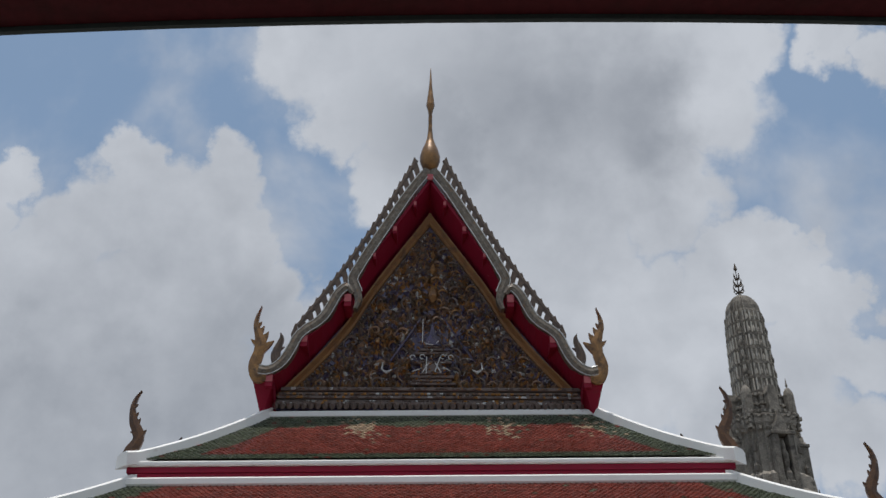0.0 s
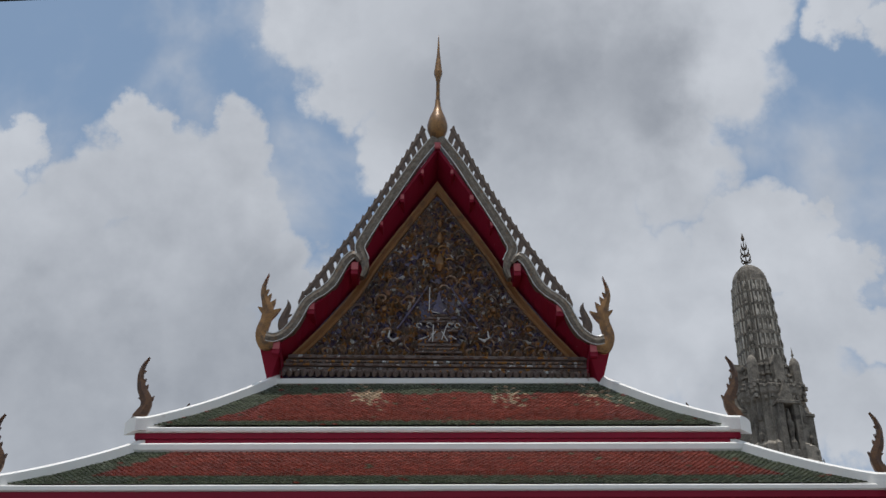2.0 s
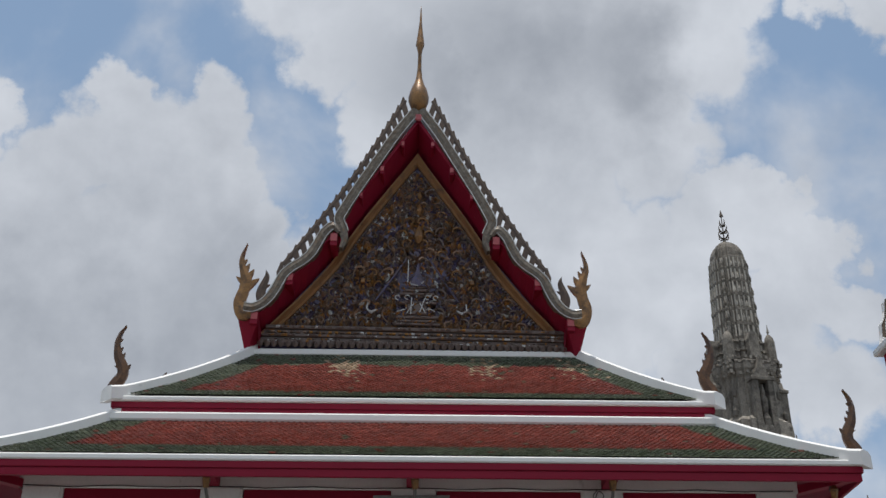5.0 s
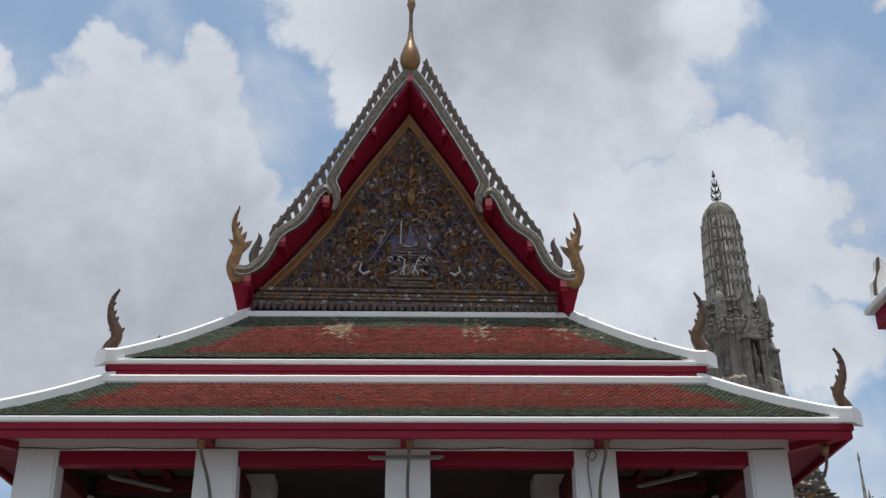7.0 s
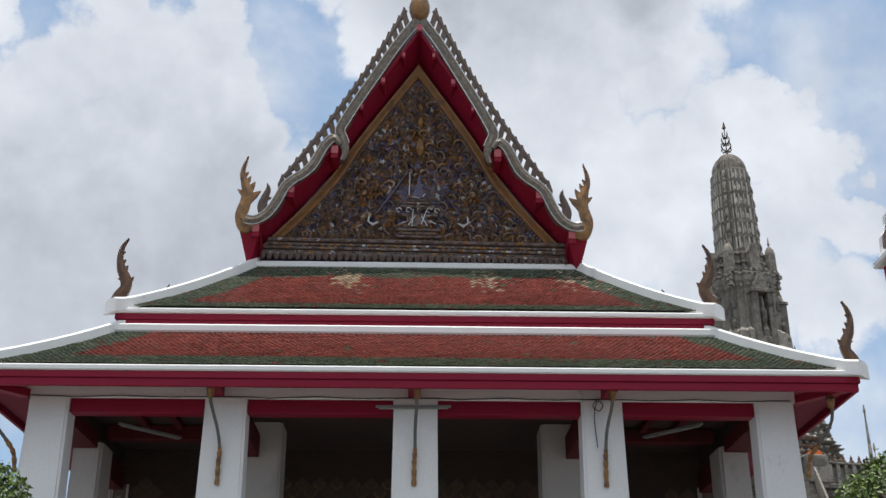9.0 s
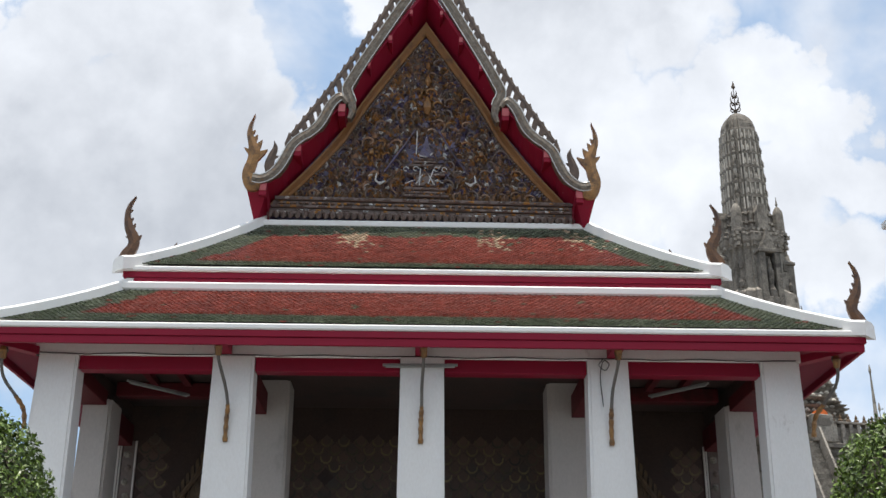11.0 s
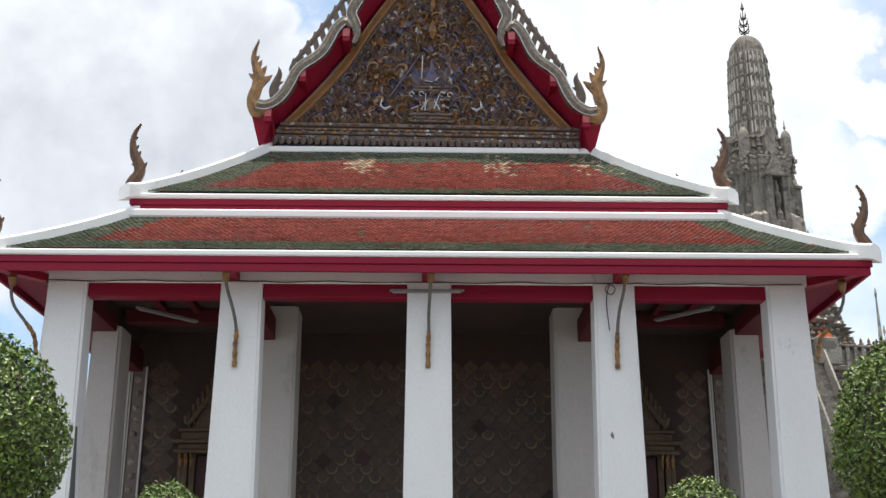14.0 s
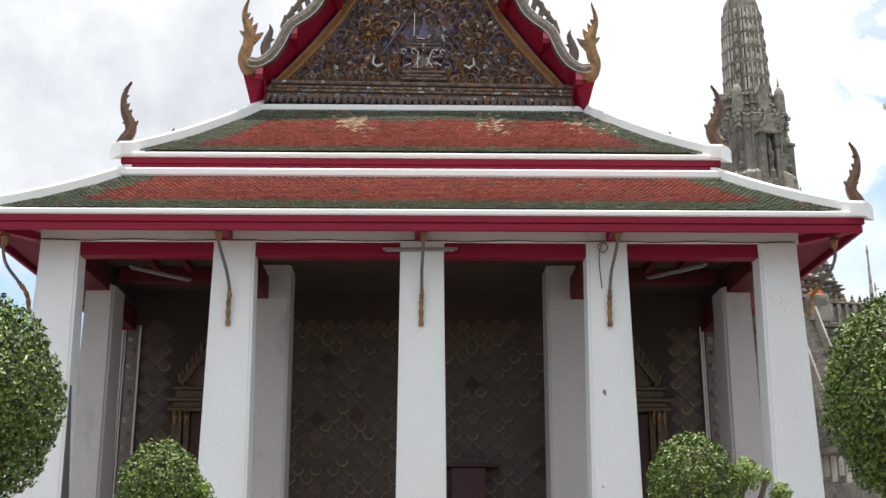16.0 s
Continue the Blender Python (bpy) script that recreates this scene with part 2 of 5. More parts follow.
CARVED = material("dark carved band", (0.165, 0.122, 0.10), (0.078, 0.062, 0.062), 0.45, 0.12, scale=10, fine=80, bump=0.6,
                  stain=(0.22, 0.16, 0.085), stain_scale=12, stain_at=0.62)
STONE = material("weathered grey stucco", (0.40, 0.365, 0.31), (0.17, 0.152, 0.128), 0.9, scale=0.9, fine=14, bump=0.7, depth=0.05,
                 mixed=1.0, stain=(0.085, 0.075, 0.062), stain_scale=1.7, stain_at=0.54, spread=0.18)
STONE_LIGHT = material("pale porcelain inlay", (0.54, 0.50, 0.43), (0.22, 0.20, 0.17), 0.75, scale=3, fine=20, bump=0.5, spread=0.3)
DARK_STONE = material("blackened stucco", (0.17, 0.152, 0.128), (0.075, 0.067, 0.057), 0.95, scale=1.5, fine=16, bump=0.7, depth=0.04)
STRUT = material("weathered grey wood", (0.15, 0.138, 0.125), (0.065, 0.058, 0.05), 0.8, scale=6, fine=60, bump=0.4, stretch=(1, 1, 0.3))
BROWN_GILT = material("brown worn gilding", (0.15, 0.09, 0.042), (0.06, 0.04, 0.026), 0.55, 0.2, scale=9, fine=60, bump=0.6, mixed=0.95)
TOWER_STONE = material("dark weathered stucco", (0.30, 0.27, 0.225), (0.085, 0.076, 0.064), 0.9, scale=2.4, fine=16, bump=0.8, depth=0.05,
                       mixed=1.0, stain=(0.06, 0.053, 0.045), stain_scale=1.8, stain_at=0.53, spread=0.2)
IRON = material("old iron", (0.10, 0.085, 0.07), (0.17, 0.12, 0.08), 0.55, 0.6, scale=9)
PAVING = material("pale granite paving", (0.155, 0.145, 0.13), (0.115, 0.107, 0.097), 0.8, scale=0.7, fine=30)
TIMBER = material("dark porch ceiling", (0.07, 0.016, 0.017), (0.045, 0.013, 0.013), 0.6, scale=2)
ENAMEL = material("dusty white enamel", (0.30, 0.30, 0.29), (0.23, 0.23, 0.22), 0.35, scale=8)
CABLE = material("black cable", (0.03, 0.03, 0.03), (0.05, 0.05, 0.05), 0.6)
LEAF = material("clipped box leaves", (0.115, 0.172, 0.02), (0.03, 0.062, 0.009), 0.45, scale=5, fine=30, spread=0.55, bump=0.05)
NEW_LEAF = material("fresh leaves", (0.22, 0.32, 0.05), (0.13, 0.22, 0.035), 0.6, scale=5, fine=30, spread=0.4, bump=0.05)
BARK = material("grey bark", (0.16, 0.12, 0.09), (0.09, 0.07, 0.05), 0.9, scale=9, fine=50, bump=0.6, stretch=(1, 1, 0.3))
ORANGE_CLOTH = material("saffron cloth", (0.75, 0.17, 0.03), (0.62, 0.12, 0.02), 0.8, scale=6)
DARK_GREEN = material("dark green trim", (0.035, 0.05, 0.045), (0.05, 0.06, 0.055), 0.6, scale=8)
CORE_SHADE = material("dark crown filling", (0.06, 0.05, 0.035), (0.09, 0.075, 0.05), 0.95)


# ---------------------------------------------------------------- mesh helpers


def part(name, bm, mat, parent=None, label=""):
    bmesh.ops.recalc_face_normals(bm, faces=bm.faces[:])
    me = bpy.data.meshes.new(name)
    bm.to_mesh(me)
    bm.free()
    for m in (mat if isinstance(mat, (list, tuple)) else [mat]):
        me.materials.append(m)
    ob = new(name, me)
    ob.parent = parent
    if label:
        tagged(ob, label)
    return ob


def empty(name, at=(0, 0, 0)):
    ob = new(name)
    ob.location = at
    return ob


def world_of(o):
    return world_of(o.parent) @ o.matrix_parent_inverse @ o.matrix_basis if o.parent else o.matrix_basis.copy()


def adopt(parent, *obs):
    inv = world_of(parent).inverted()
    for o in obs:
        o.parent = parent
        o.matrix_parent_inverse = inv


def smooth(ob):
    for p in ob.data.polygons:
        p.use_smooth = True
    return ob


def box(bm, lo, hi, bevel=0.0):
    lo, hi = Vector(lo), Vector(hi)
    geo = bmesh.ops.create_cube(bm, size=1)
    for v in geo["verts"]:
        v.co = Vector(((v.co[i] + 0.5) * (hi[i] - lo[i]) + lo[i] for i in range(3)))
    if bevel:
        es = list({e for v in geo["verts"] for e in v.link_edges})
        bmesh.ops.bevel(bm, geom=es, offset=bevel, segments=1, affect="EDGES")


def made_box(lo, hi, bevel=0.0):
    bm = bmesh.new()
    box(bm, lo, hi, bevel)
    return bm


def prism(bm, outline, y0, y1):
    """A closed outline of (x, z) drawn out from y0 to y1."""
    a = [bm.verts.new((x, y0, z)) for x, z in outline]
    b = [bm.verts.new((x, y1, z)) for x, z in outline]
    bm.faces.new(a)
    bm.faces.new(b[::-1])
    for i in range(len(a)):
        j = (i + 1) % len(a)
        bm.faces.new((a[i], b[i], b[j], a[j]))


def smooth_path(points, steps=6):
    """Catmull-Rom through points of any dimension."""
    pts = [Vector(p) for p in points]
    pts = [2 * pts[0] - pts[1], *pts, 2 * pts[-1] - pts[-2]]
    out = []
    for i in range(1, len(pts) - 2):
        p0, p1, p2, p3 = pts[i - 1:i + 3]
        for k in range(steps):
            t = k / steps
            out.append(0.5 * (2 * p1 + (p2 - p0) * t + (2 * p0 - 5 * p1 + 4 * p2 - p3) * t * t + (3 * p1 - p0 - 3 * p2 + p3) * t ** 3))
    out.append(pts[-2])
    return out


def ribbon(path, widths):
    """The outline of a band of changing width along a path of (x, z)."""
    left, right = [], []
    for i, p in enumerate(path):
        a, b = path[max(0, i - 1)], path[min(len(path) - 1, i + 1)]
        d = (b - a).normalized()
        nrm = Vector((-d[1], d[0]))
        w = widths[i] / 2
        left.append(p + nrm * w)
        right.append(p - nrm * w)
    return left + right[::-1]


def ribbon_solid(bm, path, widths, y0, y1, crown=0.0):
    """A solid band along (x, z), flat behind at y1, its face at y0 crowned along the middle."""
    rows = []
    for i, p in enumerate(path):
        a, b = path[max(0, i - 1)], path[min(len(path) - 1, i + 1)]
        d = (b - a).normalized()
        nrm = Vector((-d[1], d[0])) * widths[i] / 2
        l, r = p + nrm, p - nrm
        rows.append([bm.verts.new(c) for c in ((l[0], y1, l[1]), (l[0], y0, l[1]), (p[0], y0 - crown, p[1]), (r[0], y0, r[1]), (r[0], y1, r[1]))])
    for a, b in zip(rows, rows[1:]):
        for k in range(5):
            m = (k + 1) % 5
            bm.faces.new((a[k], a[m], b[m], b[k]))
    bm.faces.new(rows[0][::-1])
    bm.faces.new(rows[-1])


def tube(bm, path, radii, sides=6):
    rows = []
    pts = [Vector(p) for p in path]
    for i, p in enumerate(pts):
        d = (pts[min(len(pts) - 1, i + 1)] - pts[max(0, i - 1)]).normalized()
        up = Vector((0, 0, 1)) if abs(d.z) < 0.9 else Vector((0, 1, 0))
        s = d.cross(up).normalized()
        u = s.cross(d)
        r = radii[i] if isinstance(radii, (list, tuple)) else radii
        rows.append([bm.verts.new(p + r * (s * math.cos(2 * math.pi * k / sides) + u * math.sin(2 * math.pi * k / sides))) for k in range(sides)])
    for a, b in zip(rows, rows[1:]):
        for k in range(sides):
            m = (k + 1) % sides
            bm.faces.new((a[k], a[m], b[m], b[k]))
    bm.faces.new(rows[0][::-1])
    bm.faces.new(rows[-1])


def lathe(bm, profile, sides=16, at=(0, 0), plan=None):
    """Rings of (radius, z); plan gives the ring's outline, a circle by default."""
    plan = plan or [(math.cos(2 * math.pi * k / sides), math.sin(2 * math.pi * k / sides)) for k in range(sides)]
    rows = [[bm.verts.new((at[0] + r * x, at[1] + r * y, z)) for x, y in plan] for r, z in profile]
    for a, b in zip(rows, rows[1:]):
        for k in range(len(plan)):
            m = (k + 1) % len(plan)
            bm.faces.new((a[k], a[m], b[m], b[k]))
    bm.faces.new(rows[0][::-1])
    bm.faces.new(rows[-1])

# ---------------------------------------------------------------- ground
part("ground", made_box((-900, -300, -0.5), (900, 1500, 0.0)), PAVING)
tagged(bpy.data.objects["ground"], "pale stone paving round the temple hall", "ground", kind="structure")

# ---------------------------------------------------------------- the hall: plan
EAVE_Y, EAVE_X, EAVE_Z = 17.23, 7.10, 7.19       # front edge of the lower roof
LOW_RUN, LOW_RISE = 1.93, 1.36
UP_Y, UP_X, UP_Z = 18.90, 5.35, 8.79             # front edge of the upper roof
UP_RUN, UP_RISE = 2.05, 1.72
COL_Y, BACK_Y, WALL_Y, REAR_Y = 18.0, 20.25, 22.4, 44.0
BARGE_Y, PED_Y = 20.40, 21.0
hall = empty("temple_hall", (0, 24, 0))
tagged(hall, "whitewashed temple hall with red and green tiled tiered roof", "temple")


def hall_part(name, bm, mat, label="", flat=True, parent=None):
    ob = part(name, bm, mat, None, label)
    if not flat:
        smooth(ob)
    adopt(parent or hall, ob)
    return ob


def slope(z0, rise, s):
    """Height on a roof that sags between eave and top."""
    return z0 + rise * (s - 0.2 * s * (1 - s))


def skirt_roof(name, y0, x0, z0, run, rise, label):
    """Front and side slopes of a hipped skirt roof, as one shell with thickness."""
    bm = bmesh.new()
    n = 10
    loops = []
    for low in (0, 0.14):
        rows = []
        for i in range(n + 1):
            s = 0.06 + 0.94 * i / n
            d, z = run * s, slope(z0, rise, s) - low
            rows.append([bm.verts.new(p) for p in ((-x0 + d, REAR_Y, z), (-x0 + d, y0 + d, z), (x0 - d, y0 + d, z), (x0 - d, REAR_Y, z))])
        loops.append(rows)
    for rows in loops:
        for a, b in zip(rows, rows[1:]):
            for k in range(3):
                bm.faces.new((a[k], a[k + 1], b[k + 1], b[k]))
    for i in (0, n):
        for k in range(3):
            bm.faces.new((loops[0][i][k], loops[0][i][k + 1], loops[1][i][k + 1], loops[1][i][k]))
    return hall_part(name, bm, BED, label)


lower_roof = skirt_roof("lower_roof", EAVE_Y, EAVE_X, EAVE_Z - 0.05, LOW_RUN, LOW_RISE, "lower tiled roof tier, red with green border")
upper_roof = skirt_roof("upper_roof", UP_Y, UP_X, UP_Z - 0.05, UP_RUN, UP_RISE, "upper tiled roof tier, red with green border")


def hip(y0, x0, z0, run, rise, side, wide, tall):
    """White masonry ridge down a hip, its end block a little proud."""
    bm = bmesh.new()
    rows = []
    n = 14
    for i in range(n + 1):
        s = -0.03 + 1.05 * i / n
        c = Vector((side * (x0 - run * s), y0 + run * s, slope(z0, rise, max(s, 0))))
        across = Vector((0.7071, side * 0.7071, 0)) * wide / 2
        f = 1.0 if i > 1 else 1.05
        rows.append([bm.verts.new(c + v) for v in (-across * f + Vector((0, 0, -0.12)), -across * f + Vector((0, 0, tall * 0.7)),
                                                  -across * 0.55 + Vector((0, 0, tall * f)), across * 0.55 + Vector((0, 0, tall * f)),
                                                  across * f + Vector((0, 0, tall * 0.7)), across * f + Vector((0, 0, -0.12)))])
    for a, b in zip(rows, rows[1:]):
        for k in range(6):
            m = (k + 1) % 6
            bm.faces.new((a[k], a[m], b[m], b[k]))
    bm.faces.new(rows[0])
    bm.faces.new(rows[-1])
    return bm


for side in (-1, 1):
    hall_part("hip_ridge", hip(EAVE_Y, EAVE_X, EAVE_Z, LOW_RUN, LOW_RISE, side, 0.34, 0.145), RIDGE, "whitewashed hip ridge", parent=lower_roof)
    hall_part("hip_ridge", hip(UP_Y, UP_X, UP_Z, UP_RUN, UP_RISE, side, 0.34, 0.145), RIDGE, "whitewashed hip ridge", parent=upper_roof)


def ring(name, y0, x0, z_lo, z_hi, thick, bevel, mat, label):
    """Boards along the front and both sides."""
    hall_part(name, made_box((-x0, y0, z_lo), (x0, y0 + thick, z_hi), bevel), mat, label)
    for side in (-1, 1):
        a, b = sorted((side * x0, side * (x0 - thick)))
        hall_part(name, made_box((a, y0 + thick + 0.002, z_lo), (b, REAR_Y, z_hi), bevel), mat, label)


ring("eave_cap", EAVE_Y - 0.03, EAVE_X + 0.03, 7.102, 7.200, 0.22, 0.02, RIDGE, "whitewashed eave edge")
ring("fascia_board", EAVE_Y + 0.0, EAVE_X + 0.0, 6.99, 7.10, 0.06, 0.008, RED, "red eave board")
ring("fascia_board", EAVE_Y + 0.03, EAVE_X - 0.03, 6.86, 6.988, 0.06, 0.008, RED, "red eave board")
ring("eave_cap", UP_Y - 0.03, UP_X + 0.03, 8.700, 8.79, 0.22, 0.02, RIDGE, "whitewashed eave edge")
ring("fascia_board", UP_Y + 0.02, UP_X - 0.02, 8.59, 8.698, 0.30, 0.008, RED, "red band under the upper eave")
ring("fascia_board", UP_Y + 0.05, UP_X - 0.05, 8.475, 8.588, 0.30, 0.008, RED, "red band under the upper eave")
hall_part("roof_top_ridge", made_box((-5.34, UP_Y - 0.10, 8.315), (5.34, UP_Y + 0.2, 8.473), 0.03), RIDGE, "whitewashed ridge")
hall_part("gable_sill", made_box((-3.43, UP_Y + UP_RUN - 0.14, 10.41), (3.35, UP_Y + UP_RUN + 0.3, 10.555), 0.03), RIDGE, "white sill under the gable")

# soffits and ceiling


def sloped_board(corners, thick):
    """A board over four corners, its underside through them."""
    bm = bmesh.new()
    lo = [bm.verts.new(c) for c in corners]
    hi = [bm.verts.new(Vector(c) + Vector((0, 0, thick))) for c in corners]
    bm.faces.new(lo[::-1])
    bm.faces.new(hi)
    for k in range(4):
        m = (k + 1) % 4
        bm.faces.new((lo[k], lo[m], hi[m], hi[k]))
    return bm


hall_part("soffit", sloped_board([(-EAVE_X + 0.09, EAVE_Y + 0.09, 6.99), (EAVE_X - 0.09, EAVE_Y + 0.09, 6.99), (6.3, COL_Y + 0.08, 7.34), (-6.3, COL_Y + 0.08, 7.34)], 0.03), RED, "red boarded soffit")
for side in (-1, 1):
    e = side * (EAVE_X - 0.09)
    hall_part("soffit", sloped_board([(e, EAVE_Y + 0.092, 6.99), (side * 6.302, COL_Y + 0.082, 7.34), (side * 6.302, REAR_Y, 7.34), (e, REAR_Y, 6.99)], 0.03), RED, "red boarded soffit")
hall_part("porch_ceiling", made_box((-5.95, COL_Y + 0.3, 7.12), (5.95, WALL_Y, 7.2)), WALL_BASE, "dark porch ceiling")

# ---------------------------------------------------------------- columns and beams


def column(x, y, top, low, high, name="column", z0=0.6, mat=WHITE, deep=1.0):
    """Square column with cut corners, thicker at the foot."""
    bm = bmesh.new()
    rows = []
    for z, w in ((z0, low * 1.16), (z0 + 0.25, low * 1.16), (z0 + 0.27, low * 1.03), (2.7, low), (top - 0.32, high), (top, high)):
        h, c = w / 2, 0.045
        plan = ((-h + c, -h), (h - c, -h), (h - c, -h + c), (h, -h + c), (h, h - c), (h - c, h - c), (h - c, h), (-h + c, h), (-h + c, h - c), (-h, h - c), (-h, -h + c), (-h + c, -h + c))
        rows.append([bm.verts.new((px, py * deep, z)) for px, py in plan])
    for a, b in zip(rows, rows[1:]):
        for k in range(12):
            m = (k + 1) % 12
            bm.faces.new((a[k], a[m], b[m], b[k]))
    bm.faces.new(rows[0][::-1])
    bm.faces.new(rows[-1])
    ob = part(name, bm, mat, None, "square tapered white plaster column")
    ob.location = (x, y, 0)
    adopt(hall, ob)
    return ob


for x, w in ((-5.97, 0.65), (-3.10, 0.68), (0.0, 0.72), (3.065, 0.68), (5.93, 0.65)):
    column(x, COL_Y + 0.26, 6.897, 0.79, w, deep=0.7)
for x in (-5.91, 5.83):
    column(x, BACK_Y + 0.45, 6.72, 0.60, 0.53, deep=1.55, mat=SHADED_WHITE)
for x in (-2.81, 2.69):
    column(x, BACK_Y + 0.40, 7.1, 0.82, 0.78, mat=SHADED_WHITE)
hall_part("entablature", made_box((-6.38, COL_Y + 0.06, 6.90), (6.30, COL_Y + 0.62, 7.37), 0.012), WHITE, "white plaster lintel over the columns")
for a, b in ((-5.64, -3.45), (-2.75, -0.37), (0.37, 2.72), (3.41, 5.60)):
    hall_part("beam", made_box((a, COL_Y + 0.1, 6.665), (b, COL_Y + 0.36, 6.898), 0.01), RED, "red painted tie beam")
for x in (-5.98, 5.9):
    hall_part("beam", made_box((x - 0.26, COL_Y + 0.73, 6.60), (x + 0.26, BACK_Y + 0.02, 6.86), 0.01), SHADED_RED, "red painted tie beam")
    hall_part("beam", made_box((x - 0.26, BACK_Y + 0.71, 6.30), (x + 0.26, WALL_Y - 0.02, 6.72), 0.01), SHADED_RED, "red painted tie beam")
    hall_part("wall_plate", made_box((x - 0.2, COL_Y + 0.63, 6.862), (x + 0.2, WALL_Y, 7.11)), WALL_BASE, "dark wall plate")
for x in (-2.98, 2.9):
    hall_part("beam", made_box((x - 0.17, COL_Y + 0.72, 6.45), (x + 0.17, BACK_Y - 0.01, 6.86), 0.01), SHADED_RED, "red painted tie beam")
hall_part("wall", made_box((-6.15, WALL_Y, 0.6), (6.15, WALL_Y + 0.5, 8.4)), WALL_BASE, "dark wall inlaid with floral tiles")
for side in (-1, 1):
    a, b = sorted((side * 6.15, side * 5.65))
    hall_part("wall", made_box((a, WALL_Y + 0.502, 0.6), (b, REAR_Y, 8.3)), WHITE, "white plaster side wall")
hall_part("wall", made_box((-5.6, REAR_Y - 0.5, 0.6), (5.6, REAR_Y - 0.01, 10)), WHITE, "white plaster rear wall")
hall_part("plinth", made_box((-7.0, 17.3, 0.0), (7.0, REAR_Y + 0.6, 0.6), 0.04), WHITE, "white plaster plinth")

# ---------------------------------------------------------------- the gable
GABLE_X = -0.07
gable = empty("gable", (0, PED_Y, 10.4))
adopt(hall, gable)


def gable_part(name, bm, mat, label=""):
    ob = part(name, bm, mat, None, label)
    adopt(gable, ob)
    return ob


APEX, FOOT = 14.90, 10.86
RAKE_IN = [(14.95, 0.0), (14.5, 0.31), (13.45, 1.0), (12.98, 1.28), (12.37, 1.61), (11.7, 2.12), (11.2, 2.55), (10.8, 2.90)]
RAKE_OUT = [(15.28, 0.0), (14.9, 0.24), (13.8, 0.97), (13.25, 1.31), (12.55, 1.71), (11.85, 2.22), (11.32, 2.68), (10.88, 3.06)]


def along(pts, v):
    """Straight-line value at v of a list of pairs whose first numbers run either way."""
    for (a, p), (b, q) in zip(pts, pts[1:]):
        if min(a, b) <= v <= max(a, b):
            return p + (q - p) * (v - a) / (b - a)
    return pts[0][1] if abs(v - pts[0][0]) < abs(v - pts[-1][0]) else pts[-1][1]


def half_width(z):
    """Half the width of the carved panel at a height."""
    return along(RAKE_IN, z)


hall_part("main_roof", (lambda b: (prism(b, [(0, 15.95), (1.35, 13.5), (2.3, 12.25), (3.35, 10.9), (3.25, 10.55), (2.2, 11.95), (1.25, 13.25), (0, 15.6),
          (-1.25, 13.25), (-2.2, 11.95), (-3.25, 10.55), (-3.35, 10.9), (-2.3, 12.25), (-1.35, 13.5)], PED_Y + 0.32, REAR_Y), b)[1])(bmesh.new()),
          ORANGE_TILE, "steep tiled main roof")
bm = bmesh.new()
prism(bm, [(-3.12, 10.45), (3.12, 10.45), (3.06, FOOT - 0.02), (1.5, 12.9), (0, APEX + 0.2), (-1.5, 12.9), (-3.06, FOOT - 0.02)], PED_Y, PED_Y + 0.3)
panel = gable_part("pediment_panel", bm, DARK_GLASS, "dark blue glass mosaic pediment panel")

FRAME_OCHRE = material("aged ochre gilding", (0.27, 0.13, 0.038), (0.14, 0.066, 0.026), 0.5, 0.15, scale=4, fine=45, bump=0.4,
                       stain=(0.09, 0.05, 0.026), stain_scale=3, stain_at=0.54)
# ochre frame along the two raking sides, gently hollow, with a beaded inner edge
for side in (-1, 1):
    bm = bmesh.new()
    inn = [Vector((side * x, z)) for z, x in smooth_path(RAKE_IN, 4)]
    out = [Vector((side * x, z)) for z, x in smooth_path(RAKE_OUT, 4)]
    rows = [[bm.verts.new((p[0], y, p[1])) for p, y in ((i, PED_Y + 0.02), (i, PED_Y - 0.07), (i.lerp(o, 0.25), PED_Y - 0.10), (i.lerp(o, 0.8), PED_Y - 0.08), (o, PED_Y - 0.09), (o, PED_Y + 0.02))] for i, o in zip(inn, out)]
    for p, q in zip(rows, rows[1:]):
        for k in range(6):
            m = (k + 1) % 6
            bm.faces.new((p[k], p[m], q[m], q[k]))
    bm.faces.new(rows[0])
    bm.faces.new(rows[-1])
    gable_part("raking_frame", bm, FRAME_OCHRE, "ochre gilded raking frame")
    bm = bmesh.new()
    n = 66
    for i in range(n):
        z = 14.82 - 3.75 * (i + 0.5) / n
        x = side * (half_width(z) - 0.035)
        box(bm, (x - 0.022, PED_Y - 0.05, z - 0.024), (x + 0.022, PED_Y + 0.01, z + 0.024), 0.008)
    gable_part("bead_moulding", bm, CARVED, "dark beaded moulding")

# the bargeboards
UPPER = [(0.04, 16.07), (0.43, 15.48), (0.83, 14.76), (1.22, 14.05), (1.47, 13.56), (1.58, 13.28), (1.50, 13.04), (1.45, 12.82), (1.51, 12.6)]
LOWER = [(1.56, 12.95), (1.70, 13.10), (1.87, 12.94), (2.0, 12.66), (2.12, 12.43), (2.29, 12.25), (2.46, 12.13), (2.62, 11.96), (2.72, 11.73), (2.83, 11.5), (2.98, 11.31), (3.18, 11.2), (3.36, 11.22)]


def lower_edge(x):
    """Height of the red boarding's top under the bargeboard."""
    pts = [(0, 15.84), (1.45, 13.50), (1.64, 13.0), (1.9, 12.72), (2.11, 12.3), (2.46, 12.0), (2.62, 11.82), (2.83, 11.36), (3.0, 11.18), (3.4, 11.08)]
    for (x0, z0), (x1, z1) in zip(pts, pts[1:]):
        if x <= x1:
            return z0 + (z1 - z0) * (x - x0) / (x1 - x0)
    return pts[-1][1]


